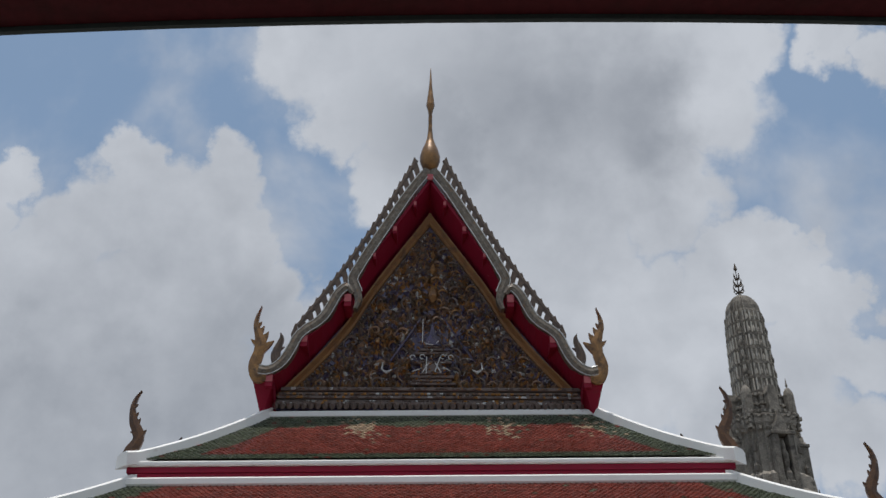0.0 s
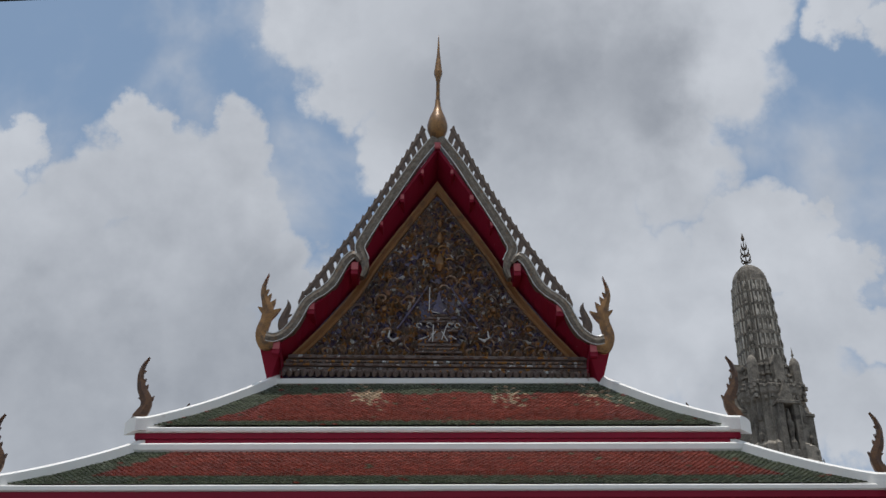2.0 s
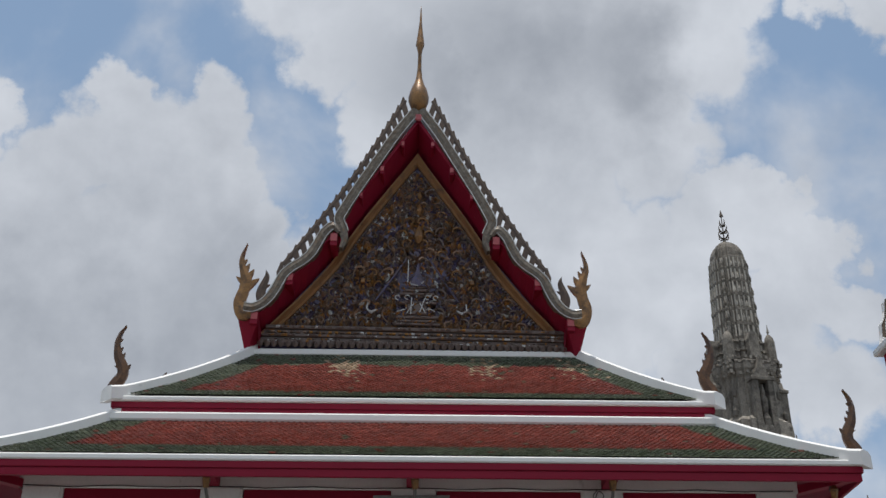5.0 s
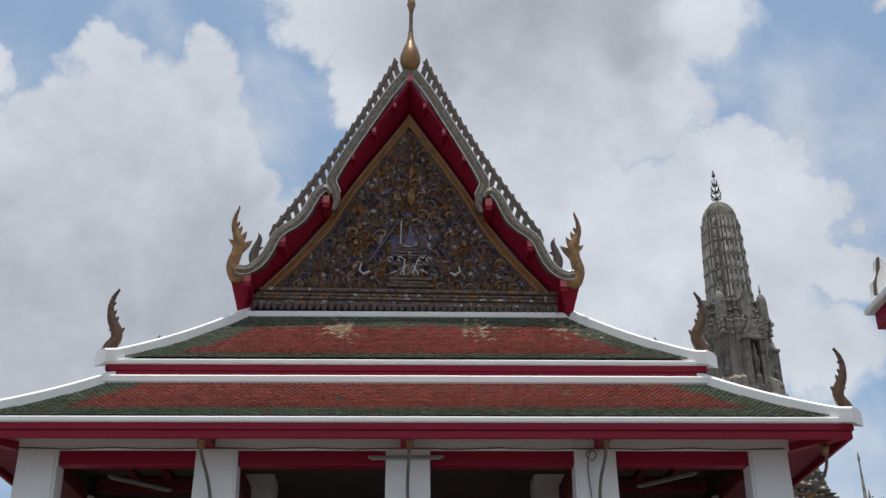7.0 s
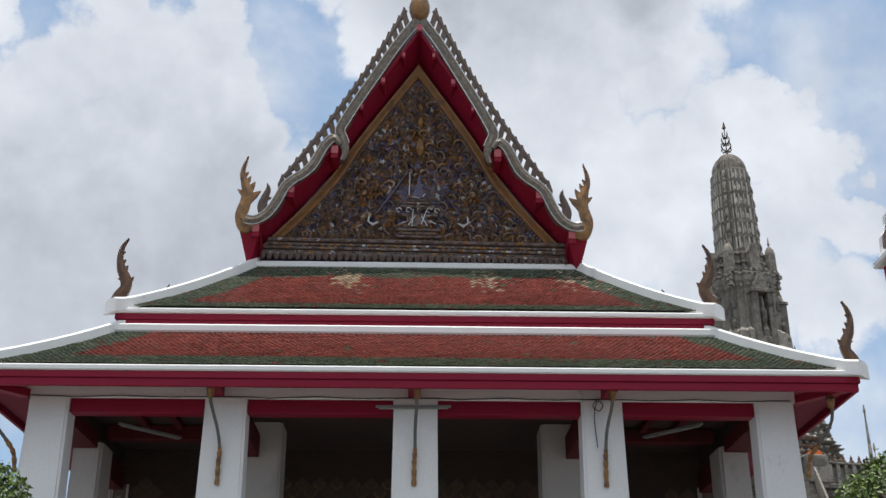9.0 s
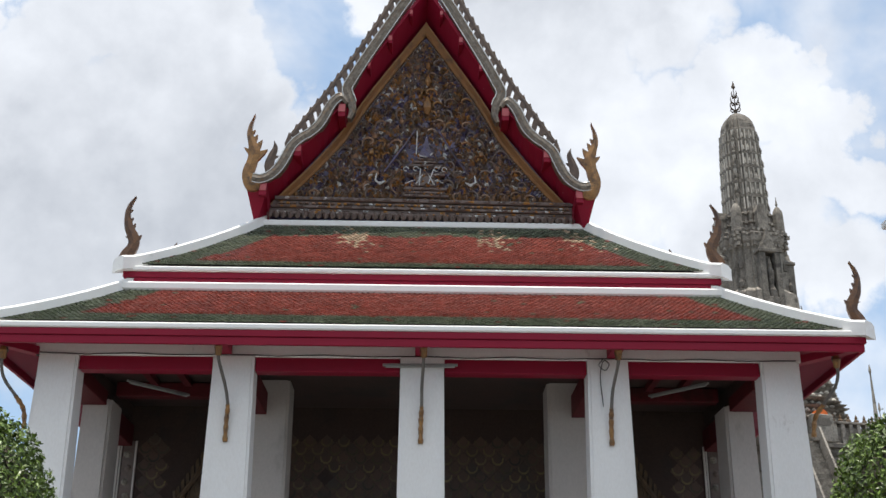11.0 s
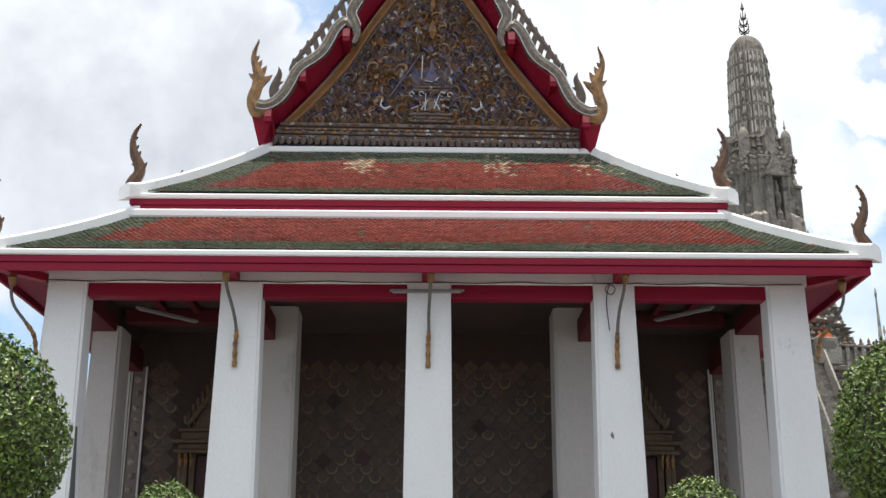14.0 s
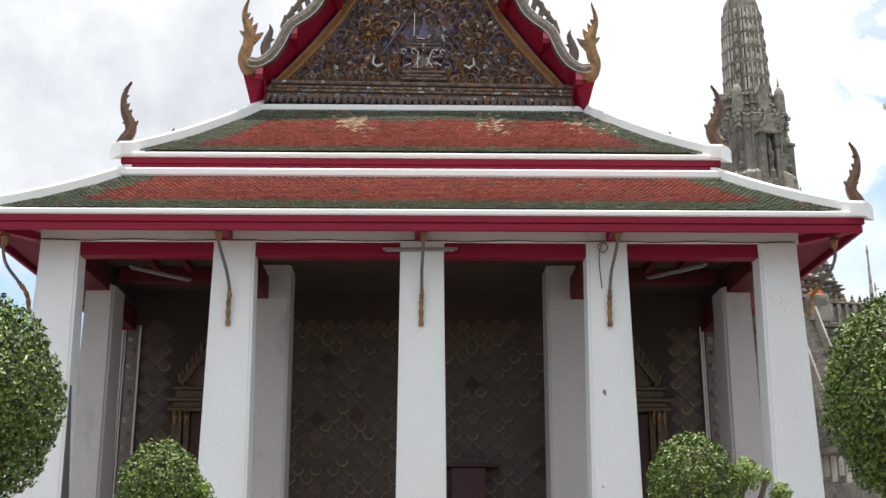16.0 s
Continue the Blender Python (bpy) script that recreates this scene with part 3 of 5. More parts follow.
def fin(bm, x, z, tall, wide, side, y0, y1):
    """An upright leaf with a hooked tip, leaning outward."""
    lean = -0.24
    pts = [(-wide * 0.5, -0.1), (-wide * 0.5 + lean * tall * 0.6, tall * 0.55), (-wide * 0.2 + lean * tall * 0.85, tall * 0.82), (wide * 0.42 + lean * tall * 0.95, tall * 1.04),
           (wide * 0.5 + lean * tall * 0.7, tall * 0.7), (wide * 0.5, -0.3)]
    pts = [(side * (x - px), z + pz) for px, pz in pts]
    prism(bm, pts, y0, y1)


for side in (-1, 1):
    path = [Vector((side * p[0], p[1])) for p in smooth_path(UPPER, 6)]
    k = len(path)
    widths = [0.21 if i < k * 0.7 else 0.21 - 0.14 * (i - k * 0.7) / (k * 0.3) for i in range(k)]
    bm = bmesh.new()
    ribbon_solid(bm, path, widths, BARGE_Y, BARGE_Y + 0.16, 0.03)
    gable_part("bargeboard", bm, MIRROR_MOSAIC, "grey mirror mosaic bargeboard")
    path = [Vector((side * p[0], p[1])) for p in smooth_path(LOWER, 6)]
    k = len(path)
    widths = [0.08 + 0.13 * min(1, i / 9) for i in range(k)]
    bm = bmesh.new()
    ribbon_solid(bm, path, widths, BARGE_Y - 0.02, BARGE_Y + 0.14, 0.03)
    gable_part("bargeboard", bm, MIRROR_MOSAIC, "undulating grey mosaic bargeboard")
    # thin silver edge lines of both boards
    for curve, off in ((UPPER, 0.1), (UPPER, -0.1), (LOWER, 0.09), (LOWER, -0.09)):
        cp = [Vector((side * p[0], p[1])) for p in smooth_path(curve, 6)]
        cp = cp[1:int(len(cp) * 0.8)] if curve is UPPER else cp[6:]
        line = []
        for i, p in enumerate(cp):
            d = (cp[min(len(cp) - 1, i + 1)] - cp[max(0, i - 1)]).normalized()
            q = p + Vector((-d[1], d[0])) * off
            line.append((q[0], BARGE_Y - 0.025, q[1]))
        bm = bmesh.new()
        tube(bm, line, 0.011, 5)
        gable_part("edge_line", bm, SHELL, "pale mosaic edge line")
    # leaf fins: upright blades that touch their neighbour at the shoulder and leave a slit at the foot
    blade = [(0.0, -0.09), (0.70, -0.09), (0.71, 0.17), (0.80, 0.21), (1.06, 0.215), (1.0, 0.30), (0.6, 0.335), (0.2, 0.385), (0.02, 0.33)]
    down, rise = Vector((0.475, -0.88)), Vector((0.26, 0.965))
    for i in range(21):
        f = i / 20
        at = Vector((0.24, 16.10)).lerp(Vector((2.60, 11.98)), f) + Vector((0.10, 0.05)) * math.sin(math.pi * f) * -0.9
        pitch, tall, back = 0.236, 1.0 - 0.12 * f, 0.004 * (i % 2)
        low = 1.0 if i < 11 else 1.0 + 1.2 * abs(math.sin((i - 10) * 0.7))
        bm = bmesh.new()
        pts = [at + down * pitch * u + rise * (w * tall if w > 0 else w * low) for u, w in blade]
        prism(bm, [(side * p[0], p[1]) for p in pts], BARGE_Y + 0.03 + back, BARGE_Y + 0.09 + back)
        gable_part("leaf_fin", bm, FIN)
    rail = [Vector((0.24, 16.10)).lerp(Vector((2.60, 11.98)), i / 20) + Vector((0.10, 0.05)) * math.sin(math.pi * i / 20) * -0.9 + rise * 0.262 * (1 - 0.006 * i) for i in range(21)]
    bm = bmesh.new()
    ribbon_solid(bm, [Vector((side * p[0], p[1])) for p in rail], [0.085] * 21, BARGE_Y + 0.035, BARGE_Y + 0.085, 0.01)
    gable_part("fin_rail", bm, FIN, "brown mosaic edge that joins the fins")
    # red boarding between bargeboard and pediment, stepped over three purlins
    bm = bmesh.new()
    n = 26
    prev = None
    for i in range(n + 1):
        x = 3.30 * i / n
        zf = lower_edge(x) - 0.06
        zb = max(min(along([(b, a) for a, b in RAKE_OUT], x) + 0.03, zf + 0.2), 10.5)
        cur = [bm.verts.new((side * x, BARGE_Y + 0.06, zf)), bm.verts.new((side * x, PED_Y + 0.33, zb)), bm.verts.new((side * x, PED_Y + 0.33, zb + 0.12)), bm.verts.new((side * x, BARGE_Y + 0.06, zf + 0.12))]
        if prev:
            for a in range(4):
                m = (a + 1) % 4
                bm.faces.new((prev[a], prev[m], cur[m], cur[a]))
        else:
            bm.faces.new(cur)
        prev = cur
    bm.faces.new(prev[::-1])
    gable_part("verge_board", bm, RED, "deep red verge boarding")
    for px, pz, w in ((0.32, 15.22, 0.035), (0.74, 14.58, 0.045), (1.16, 13.92, 0.035), (1.67, 12.92, 0.075), (2.51, 12.0, 0.075), (3.14, 11.12, 0.075)):
        gable_part("purlin", made_box((side * px - w, BARGE_Y + 0.02, pz - 3.4 * w), (side * px + w, PED_Y + 0.3, pz + 0.02), 0.01), RED, "red purlin end")
        gable_part("purlin_cap", made_box((side * px - w + 0.005, BARGE_Y + 0.002, pz - 2.1 * w), (side * px + w - 0.005, BARGE_Y + 0.018, pz + 0.015)), PINK, "faded pink purlin cap")
    bm = bmesh.new()
    front, rear = BARGE_Y + 0.05, PED_Y + 0.3
    foot = [(3.06, 11.12, 10.98, front), (3.46, 11.14, 11.0, front), (3.30, 10.9, 10.36, PED_Y - 0.10), (3.04, 10.9, 10.38, PED_Y - 0.10), (3.30, 10.9, 10.36, rear), (3.04, 10.9, 10.38, rear)]
    hi = [bm.verts.new((side * x, y, a)) for x, a, b, y in foot]
    lo = [bm.verts.new((side * x, y, b)) for x, a, b, y in foot]
    loop = (0, 1, 2, 4, 5, 3)
    for k in range(6):
        p, q = loop[k], loop[(k + 1) % 6]
        bm.faces.new((hi[p], hi[q], lo[q], lo[p]))
    bm.faces.new([hi[k] for k in loop])
    bm.faces.new([lo[k] for k in loop[::-1]])
    gable_part("verge_foot", bm, RED, "red foot of the verge")
gable_part("ridge_block", made_box((-0.07, BARGE_Y - 0.04, 15.78), (0.07, BARGE_Y + 0.02, 15.94), 0.02), PINK, "faded pink ridge end")


def flame(curve, widths, spikes, thick, name, mat, label):
    """A flame-shaped tail: a tapering body along a curve with barbs; lies in x, z round its foot."""
    bm = bmesh.new()
    path = smooth_path(curve, 5)
    k = len(path)
    ws = []
    for i in range(k):
        f = i / (k - 1) * (len(widths) - 1)
        j = min(int(f), len(widths) - 2)
        ws.append(widths[j] + (widths[j + 1] - widths[j]) * (f - j))
    ribbon_solid(bm, path, ws, -thick * 0.25, thick * 0.25, thick * 0.25)
    for f, sgn, size in spikes:
        i = int(f * (k - 1))
        d = (path[min(k - 1, i + 1)] - path[max(0, i - 1)]).normalized()
        nrm = Vector((-d[1], d[0])) * sgn
        root = path[i] + nrm * ws[i] * 0.42
        prism(bm, [tuple(root - d * size * 0.7), tuple(root + nrm * size * 0.55 + d * size * 0.15), tuple(root + nrm * size * 0.8 + d * size * 0.75), tuple(root + d * size * 0.45)], -thick * 0.2, thick * 0.2)
    bmesh.ops.remove_doubles(bm, verts=bm.verts[:], dist=0.0005)
    return part(name, bm, mat, None, label)


# gilded tails at the feet of the bargeboards
for side in (-1, 1):
    ob = flame([(-0.16, 0.02), (0.0, 0.03), (0.09, 0.26), (0.03, 0.54), (0.01, 0.76), (0.07, 0.96), (0.13, 1.15), (0.12, 1.35), (0.05, 1.58)],
               [0.18, 0.30, 0.24, 0.21, 0.23, 0.16, 0.11, 0.07, 0.008],
               [(0.46, 1, 0.20), (0.57, 1, 0.15), (0.67, 1, 0.12), (0.77, 1, 0.09), (0.5, -1, 0.13)], 0.16, "tail_finial", GILT, "gilded flame-shaped tail finial")
    ob.matrix_basis = Matrix.Translation((side * 3.36, BARGE_Y + 0.04, 11.06)) @ Matrix.Diagonal((side, 1, 1, 1))
    adopt(gable, ob)
    ob = flame([(-0.03, -0.2), (0.05, 0.1), (0.02, 0.3), (-0.04, 0.5), (-0.01, 0.64)], [0.2, 0.2, 0.15, 0.1, 0.01], [(0.5, 1, 0.08)], 0.1, "leaf_fin", FIN, "")
    ob.matrix_basis = Matrix.Translation((side * 3.0, BARGE_Y + 0.06, 11.42)) @ Matrix.Diagonal((side, 1, 1, 1))
    adopt(gable, ob)

# apex finial
bm = bmesh.new()
lathe(bm, [(0.10, 16.08), (0.17, 16.17), (0.222, 16.33), (0.228, 16.47), (0.18, 16.66), (0.115, 16.82), (0.07, 16.99), (0.045, 17.25), (0.042, 17.65), (0.06, 17.78), (0.098, 17.91), (0.095, 17.95), (0.06, 18.25), (0.03, 18.56), (0.012, 18.96), (0.003, 19.06)], 14, (-0.01, BARGE_Y + 0.08))
smooth(gable_part("apex_finial", bm, GILT, "dull gold apex finial with slender neck"))

# tails at the roof corners
CORNER_GILT = material("brown and gold lacquer", (0.16, 0.078, 0.032), (0.05, 0.027, 0.02), 0.32, 0.25, scale=7, fine=50, bump=0.5, mixed=1.0,
                       stain=(0.30, 0.19, 0.07), stain_scale=6, stain_at=0.6)
TAIL = [(0.03, -0.06), (0.0, 0.1), (-0.09, 0.28), (-0.08, 0.44), (0.01, 0.62), (0.06, 0.80), (0.07, 0.96), (0.03, 1.12), (-0.05, 1.25)]
TAIL_W = [0.28, 0.24, 0.19, 0.20, 0.17, 0.12, 0.09, 0.06, 0.01]
for roof, x, y, z, size in ((upper_roof, 5.33, UP_Y + 0.16, UP_Z + 0.16, 1.0), (lower_roof, 7.06, EAVE_Y + 0.10, EAVE_Z + 0.13, 0.88), (upper_roof, 4.9, 20.8, 9.1, 0.72)):
    for side in (-1, 1):
        ob = flame(TAIL, TAIL_W, [(0.36, 1, 0.08), (0.5, 1, 0.075), (0.62, 1, 0.065), (0.75, 1, 0.055), (0.42, -1, 0.06)], 0.12, "corner_finial", CORNER_GILT, "brown and gold flame finial on the roof corner")
        ob.matrix_basis = Matrix.Translation((side * x, y, z)) @ Matrix.Diagonal((side * size, size, size, 1))
        adopt(roof, ob)

gable.location.x = GABLE_X

# ---------------------------------------------------------------- carving on the pediment
rng = random.Random(7)


def scroll_mesh(turns, size, flip, seed):
    """One carved scroll: a stem that winds into a spiral, with small leaves along its back."""
    r = random.Random(seed)
    bm = bmesh.new()
    pts, rad = [], []
    n = 15
    for i in range(n):
        f = i / (n - 1)
        a = f * turns * 2 * math.pi
        d = size * (1 - 0.7 * f)
        pts.append((flip * d * math.cos(a), -0.03 - 0.05 * f, d * math.sin(a)))
        rad.append((0.009 + 0.021 * math.sin(math.pi * min(1, f * 0.95 + 0.12))) * size / 0.16)
    pts.insert(0, (flip * size * 1.1, -0.01, -size * 0.9))
    rad.insert(0, 0.012)
    tube(bm, pts, rad, 5)
    stem = bm.verts[:]
    for i in range(8):
        a = (0.02 + 0.115 * i) * turns * 2.2 * math.pi
        reach = size * (0.98 - 0.07 * i)
        base = Vector((flip * reach * math.cos(a), -0.012 * r.random(), reach * math.sin(a)))
        out = Vector((flip * math.cos(a + r.uniform(0.5, 1.0)), 0, math.sin(a + r.uniform(0.5, 1.0)))).normalized()
        side = Vector((-out.z, 0, out.x))
        l, w = size * r.uniform(0.6, 1.15), size * r.uniform(0.13, 0.2)
        v = [bm.verts.new(base + q) for q in (-side * w, side * w, out * l, Vector((0, -0.07, 0)) + out * l * 0.35)]
        root = min(stem, key=lambda q: (q.co - base).length)
        bm.verts.remove(v[0])
        v[0] = root
        bm.faces.new((v[0], v[1], v[3])), bm.faces.new((v[1], v[2], v[3])), bm.faces.new((v[2], v[0], v[3])), bm.faces.new((v[0], v[2], v[1]))
    bmesh.ops.recalc_face_normals(bm, faces=bm.faces[:])
    me = bpy.data.meshes.new("scroll")
    bm.to_mesh(me)
    bm.free()
    return me


def leaf_mesh(tall, wide):
    bm = bmesh.new()
    outline = [(0, -tall * 0.5), (wide * 0.5, -tall * 0.15), (wide * 0.32, tall * 0.2), (wide * 0.1, tall * 0.5), (-wide * 0.25, tall * 0.18), (-wide * 0.5, -tall * 0.2)]
    rim = [bm.verts.new((x, 0, z)) for x, z in outline]
    top = bm.verts.new((0, -0.07, -tall * 0.05))
    for i in range(6):
        bm.faces.new((rim[i], rim[(i + 1) % 6], top))
    me = bpy.data.meshes.new("carved_leaf")
    bm.to_mesh(me)
    bm.free()
    return me


SCROLL_MATS = [DULL_GILT, GILT, CARVED]
scrolls = {}
for mi, mat in enumerate(SCROLL_MATS):
    for flip in (-1, 1):
        for v in range(3):
            me = scroll_mesh(0.46 + 0.14 * v, 0.11 + 0.02 * v, flip, v)
            me.materials.append(mat)
            scrolls[mi, flip, v] = me
leaves = []
for mat in (DULL_GILT, GILT, MIRROR_MOSAIC, CARVED):
    me = leaf_mesh(0.2, 0.1)
    me.materials.append(mat)
    leaves.append(me)
GABLE_INV = world_of(gable).inverted()


def relief(name, me, x, z, turn=0.0, size=1.0, y=PED_Y):
    ob = new(name, me)
    ob.matrix_basis = GABLE_INV @ Matrix.Translation((x + GABLE_X, y, z)) @ Matrix.Rotation(turn, 4, "Y") @ Matrix.Scale(size, 4)
    ob.parent = gable
    return ob


def inside(x, z, margin):
    return z > 11.06 and abs(x) < half_width(z) - margin


z = 11.16
row = 0
while z < 14.5:
    x = 0.13 + (row % 2) * 0.12
    while x < 3.1:
        jx, jz = x + rng.uniform(-0.05, 0.05), z + rng.uniform(-0.05, 0.05)
        if inside(jx, jz, 0.17) and not (abs(jx) < 0.44 and 11.1 < jz < 12.6):
            mi = rng.choices((0, 1, 2), (4, 1.2, 5))[0]
            v, turn, s = rng.randrange(3), rng.uniform(-0.9, 0.9), rng.uniform(0.75, 1.15)
            for side in (-1, 1):
                if rng.random() < 0.93:
                    relief("scroll", scrolls[mi, side, v], side * jx, jz, side * turn + rng.uniform(-0.15, 0.15), s)
        x += 0.29
    z += 0.235
    row += 1
for i in range(150):
    f = rng.random()
    zz = 11.1 + 3.6 * f ** 1.4
    xx = rng.uniform(-1, 1) * half_width(zz)
    if inside(xx, zz, 0.08) and not (abs(xx) < 0.35 and zz < 12.4):
        relief("carved_leaf", leaves[rng.choices((0, 1, 2, 3), (4, 3, 1, 3))[0]], xx, zz, rng.uniform(-1, 1), rng.uniform(0.7, 1.25), PED_Y - 0.03)
# close small leaves fill the ground between the scrolls
fill_v, fill_f, fill_m = [], [], []
for i in range(3400):
    zz = 11.02 + 3.75 * rng.random() ** 1.5
    xx = rng.uniform(-1, 1) * half_width(zz)
    if not inside(xx, zz, 0.03) or (abs(xx) < 0.36 and zz < 12.4):
        continue
    a, s = rng.gauss(0, 0.9), rng.uniform(0.045, 0.125)
    u, w = Vector((math.sin(a), 0, math.cos(a))), Vector((math.cos(a), 0, -math.sin(a)))
    c = Vector((xx + GABLE_X, PED_Y - 0.004, zz))
    o = len(fill_v)
    fill_v += [c - u * s, c + w * s * 0.42, c + u * s * 1.2, c - w * s * 0.42, c + Vector((0, -rng.uniform(0.03, 0.07), 0))]
    fill_f += [(o, o + 1, o + 4), (o + 1, o + 2, o + 4), (o + 2, o + 3, o + 4), (o + 3, o, o + 4)]
    fill_m += [rng.choices((0, 1, 2, 3, 4, 5, 6), (6, 4, 6, 2.4, 2.4, 4, 8))[0]] * 4
me = bpy.data.meshes.new("carved_ground")
me.from_pydata(fill_v, [], fill_f)
for m in (DULL_GILT, GILT, CARVED, SHELL, GOLD_PAINT, MIRROR_MOSAIC, DARK_GLASS):
    me.materials.append(m)
me.polygons.foreach_set("material_index", fill_m)
ob = new("carved_ground", me)
adopt(gable, ob)
tagged(ob, "small carved and gilded leaves", kind="stuff")
# a row of upright flames along the foot of the panel
for i in range(40):
    xx = -2.7 + 5.4 * i / 39
    relief("carved_leaf", leaves[i % 2], xx, 11.16, rng.uniform(-0.2, 0.2), 1.15, PED_Y - 0.02)

# throne, spear, rings and rods at the middle of the panel
for z0, z1, w in ((11.12, 11.18, 0.48), (11.19, 11.25, 0.40), (11.27, 11.34, 0.44), (11.36, 11.60, 0.20), (11.60, 11.66, 0.40), (11.80, 11.86, 0.36), (11.88, 11.94, 0.25), (11.95, 12.0, 0.18)):
    gable_part("throne_tier", made_box((-w, PED_Y - 0.12, z0), (w, PED_Y + 0.01, z1), 0.015), CARVED, "dark carved throne tier")
bm = bmesh.new()
prism(bm, [(-0.14, 12.0), (0.14, 12.0), (0.11, 12.12), (0.06, 12.25), (0.03, 12.4), (0.0, 12.55), (-0.03, 12.4), (-0.06, 12.25), (-0.12, 12.12)], PED_Y - 0.14, PED_Y)
gable_part("carved_figure", bm, DARK_GLASS, "dark carved central figure")
for x, z in ((-0.40, 11.73), (-0.2, 11.74), (0.22, 11.74), (0.38, 11.73)):
    bm = bmesh.new()
    pts = [(x + 0.05 * math.cos(a * math.pi / 5), PED_Y - 0.13, z + 0.05 * math.sin(a * math.pi / 5)) for a in range(9)]
    tube(bm, pts, 0.011, 5)
    gable_part("inlay_ring", bm, SHELL, "pale glass ring")
for x0, z0, x1, z1 in ((-0.2, 11.38, -0.06, 11.6), (0.18, 11.38, 0.06, 11.6), (-0.12, 11.36, -0.11, 11.74), (0.06, 11.4, 0.16, 11.72), (-0.2, 12.06, -0.195, 12.6), (-0.14, 12.03, 0.02, 12.0), (-0.4, 11.4, -0.25, 11.46), (0.22, 11.5, 0.36, 11.42), (0.08, 12.04, 0.14, 12.1)):
    bm = bmesh.new()
    tube(bm, [(x0, PED_Y - 0.145, z0), (x1, PED_Y - 0.145, z1)], 0.011, 5)
    gable_part("inlay_line", bm, SHELL, "pale glass line")
for side in (-1, 1):
    bm = bmesh.new()
    tube(bm, [(side * 0.24, PED_Y - 0.1, 12.64), (side * 0.5, PED_Y - 0.11, 12.2), (side * 0.85, PED_Y - 0.08, 11.67)], 0.022, 5)
    gable_part("carved_rod", bm, DARK_GLASS, "dark carved rod")
    bm = bmesh.new()
    tube(bm, [(side * 1.0, PED_Y - 0.1, 11.62), (side * 1.02, PED_Y - 0.13, 11.46), (side * 0.92, PED_Y - 0.14, 11.38), (side * 0.82, PED_Y - 0.1, 11.46)], [0.012, 0.022, 0.034, 0.014], 6)
    gable_part("inlay_crest", bm, SHELL, "pale glass crest")
    bm = bmesh.new()
    for k in range(9):
        a = k * 2 * math.pi / 9
        c = Vector((side * 1.13 + 0.09 * math.cos(a), PED_Y - 0.09, 12.12 + 0.11 * math.sin(a)))
        tube(bm, [c, c + Vector((0.06 * math.cos(a), 0.02, 0.07 * math.sin(a)))], [0.03, 0.01], 5)
    box(bm, (side * 1.13 - 0.05, PED_Y - 0.12, 12.06), (side * 1.13 + 0.05, PED_Y, 12.18), 0.02)
    gable_part("rosette", bm, GILT, "gilded rosette")
for z, s in ((13.85, 0.7), (13.25, 1.1), (14.2, 0.5)):
    bm = bmesh.new()
    tube(bm, [(0, PED_Y - 0.05, z - 0.2 * s), (0, PED_Y - 0.06, z - 0.08 * s), (0, PED_Y - 0.06, z + 0.04 * s), (0, PED_Y - 0.05, z + 0.22 * s)], [0.03 * s, 0.1 * s, 0.08 * s, 0.008], 8)
    gable_part("medallion", bm, GILT, "ochre drop medallion")

# mouldings and petals at the foot of the pediment
for z0, z1, y0, mat in ((10.98, 11.06, 0.14, CARVED), (10.86, 10.978, 0.09, CARVED), (10.80, 10.858, 0.16, CARVED), (10.72, 10.798, 0.12, CARVED), (10.66, 10.718, 0.18, CARVED)):
    gable_part("moulding", made_box((-3.0 - (11.06 - z0) * 0.35, PED_Y - y0, z0), (3.0 + (11.06 - z0) * 0.35, PED_Y + 0.02, z1), 0.012), mat, "carved dark and gold moulding")
for i in range(46):
    x = -2.88 + 5.76 * i / 45
    bm = bmesh.new()
    box(bm, (x - 0.035, PED_Y - 0.14, 10.895), (x + 0.035, PED_Y - 0.085, 10.94), 0.012)
    gable_part("bead", bm, SHELL if rng.random() < 0.12 else (GOLD_PAINT if rng.random() < 0.4 else DULL_GILT))
band_v, band_f, band_m = [], [], []
for i in range(420):
    x, (z, y) = rng.uniform(-2.95, 2.95), rng.choice(((11.02, 0.145), (10.92, 0.10), (10.83, 0.165), (10.76, 0.125), (10.69, 0.185)))
    w, h, o = rng.uniform(0.02, 0.06), rng.uniform(0.012, 0.03), len(band_v)
    c = Vector((x + GABLE_X, PED_Y - y, z))
    band_v += [c + Vector((-w, 0, -h)), c + Vector((w, 0, -h)), c + Vector((w * 0.8, 0, h)), c + Vector((-w * 0.8, 0, h)), c + Vector((0, -0.025, 0))]
    band_f += [(o, o + 1, o + 4), (o + 1, o + 2, o + 4), (o + 2, o + 3, o + 4), (o + 3, o, o + 4)]
    band_m += [rng.choices((0, 1, 2), (1.3, 7, 0.8))[0]] * 4
for i in range(330):
    x, z = rng.uniform(-0.44, 0.44), rng.uniform(11.12, 12.6)
    if abs(x) > 0.44 - max(0, z - 12.0) * 0.35:
        continue
    s, a, o = rng.uniform(0.02, 0.05), rng.uniform(0, 3), len(band_v)
    c, u, w = Vector((x + GABLE_X, PED_Y - 0.122, z)), Vector((math.sin(a), 0, math.cos(a))), Vector((math.cos(a), 0, -math.sin(a)))
    band_v += [c - u * s, c + w * s * 0.5, c + u * s, c - w * s * 0.5, c + Vector((0, -0.03, 0))]
    band_f += [(o, o + 1, o + 4), (o + 1, o + 2, o + 4), (o + 2, o + 3, o + 4), (o + 3, o, o + 4)]
    band_m += [rng.choices((0, 1, 2), (3, 8, 1.0))[0]] * 4
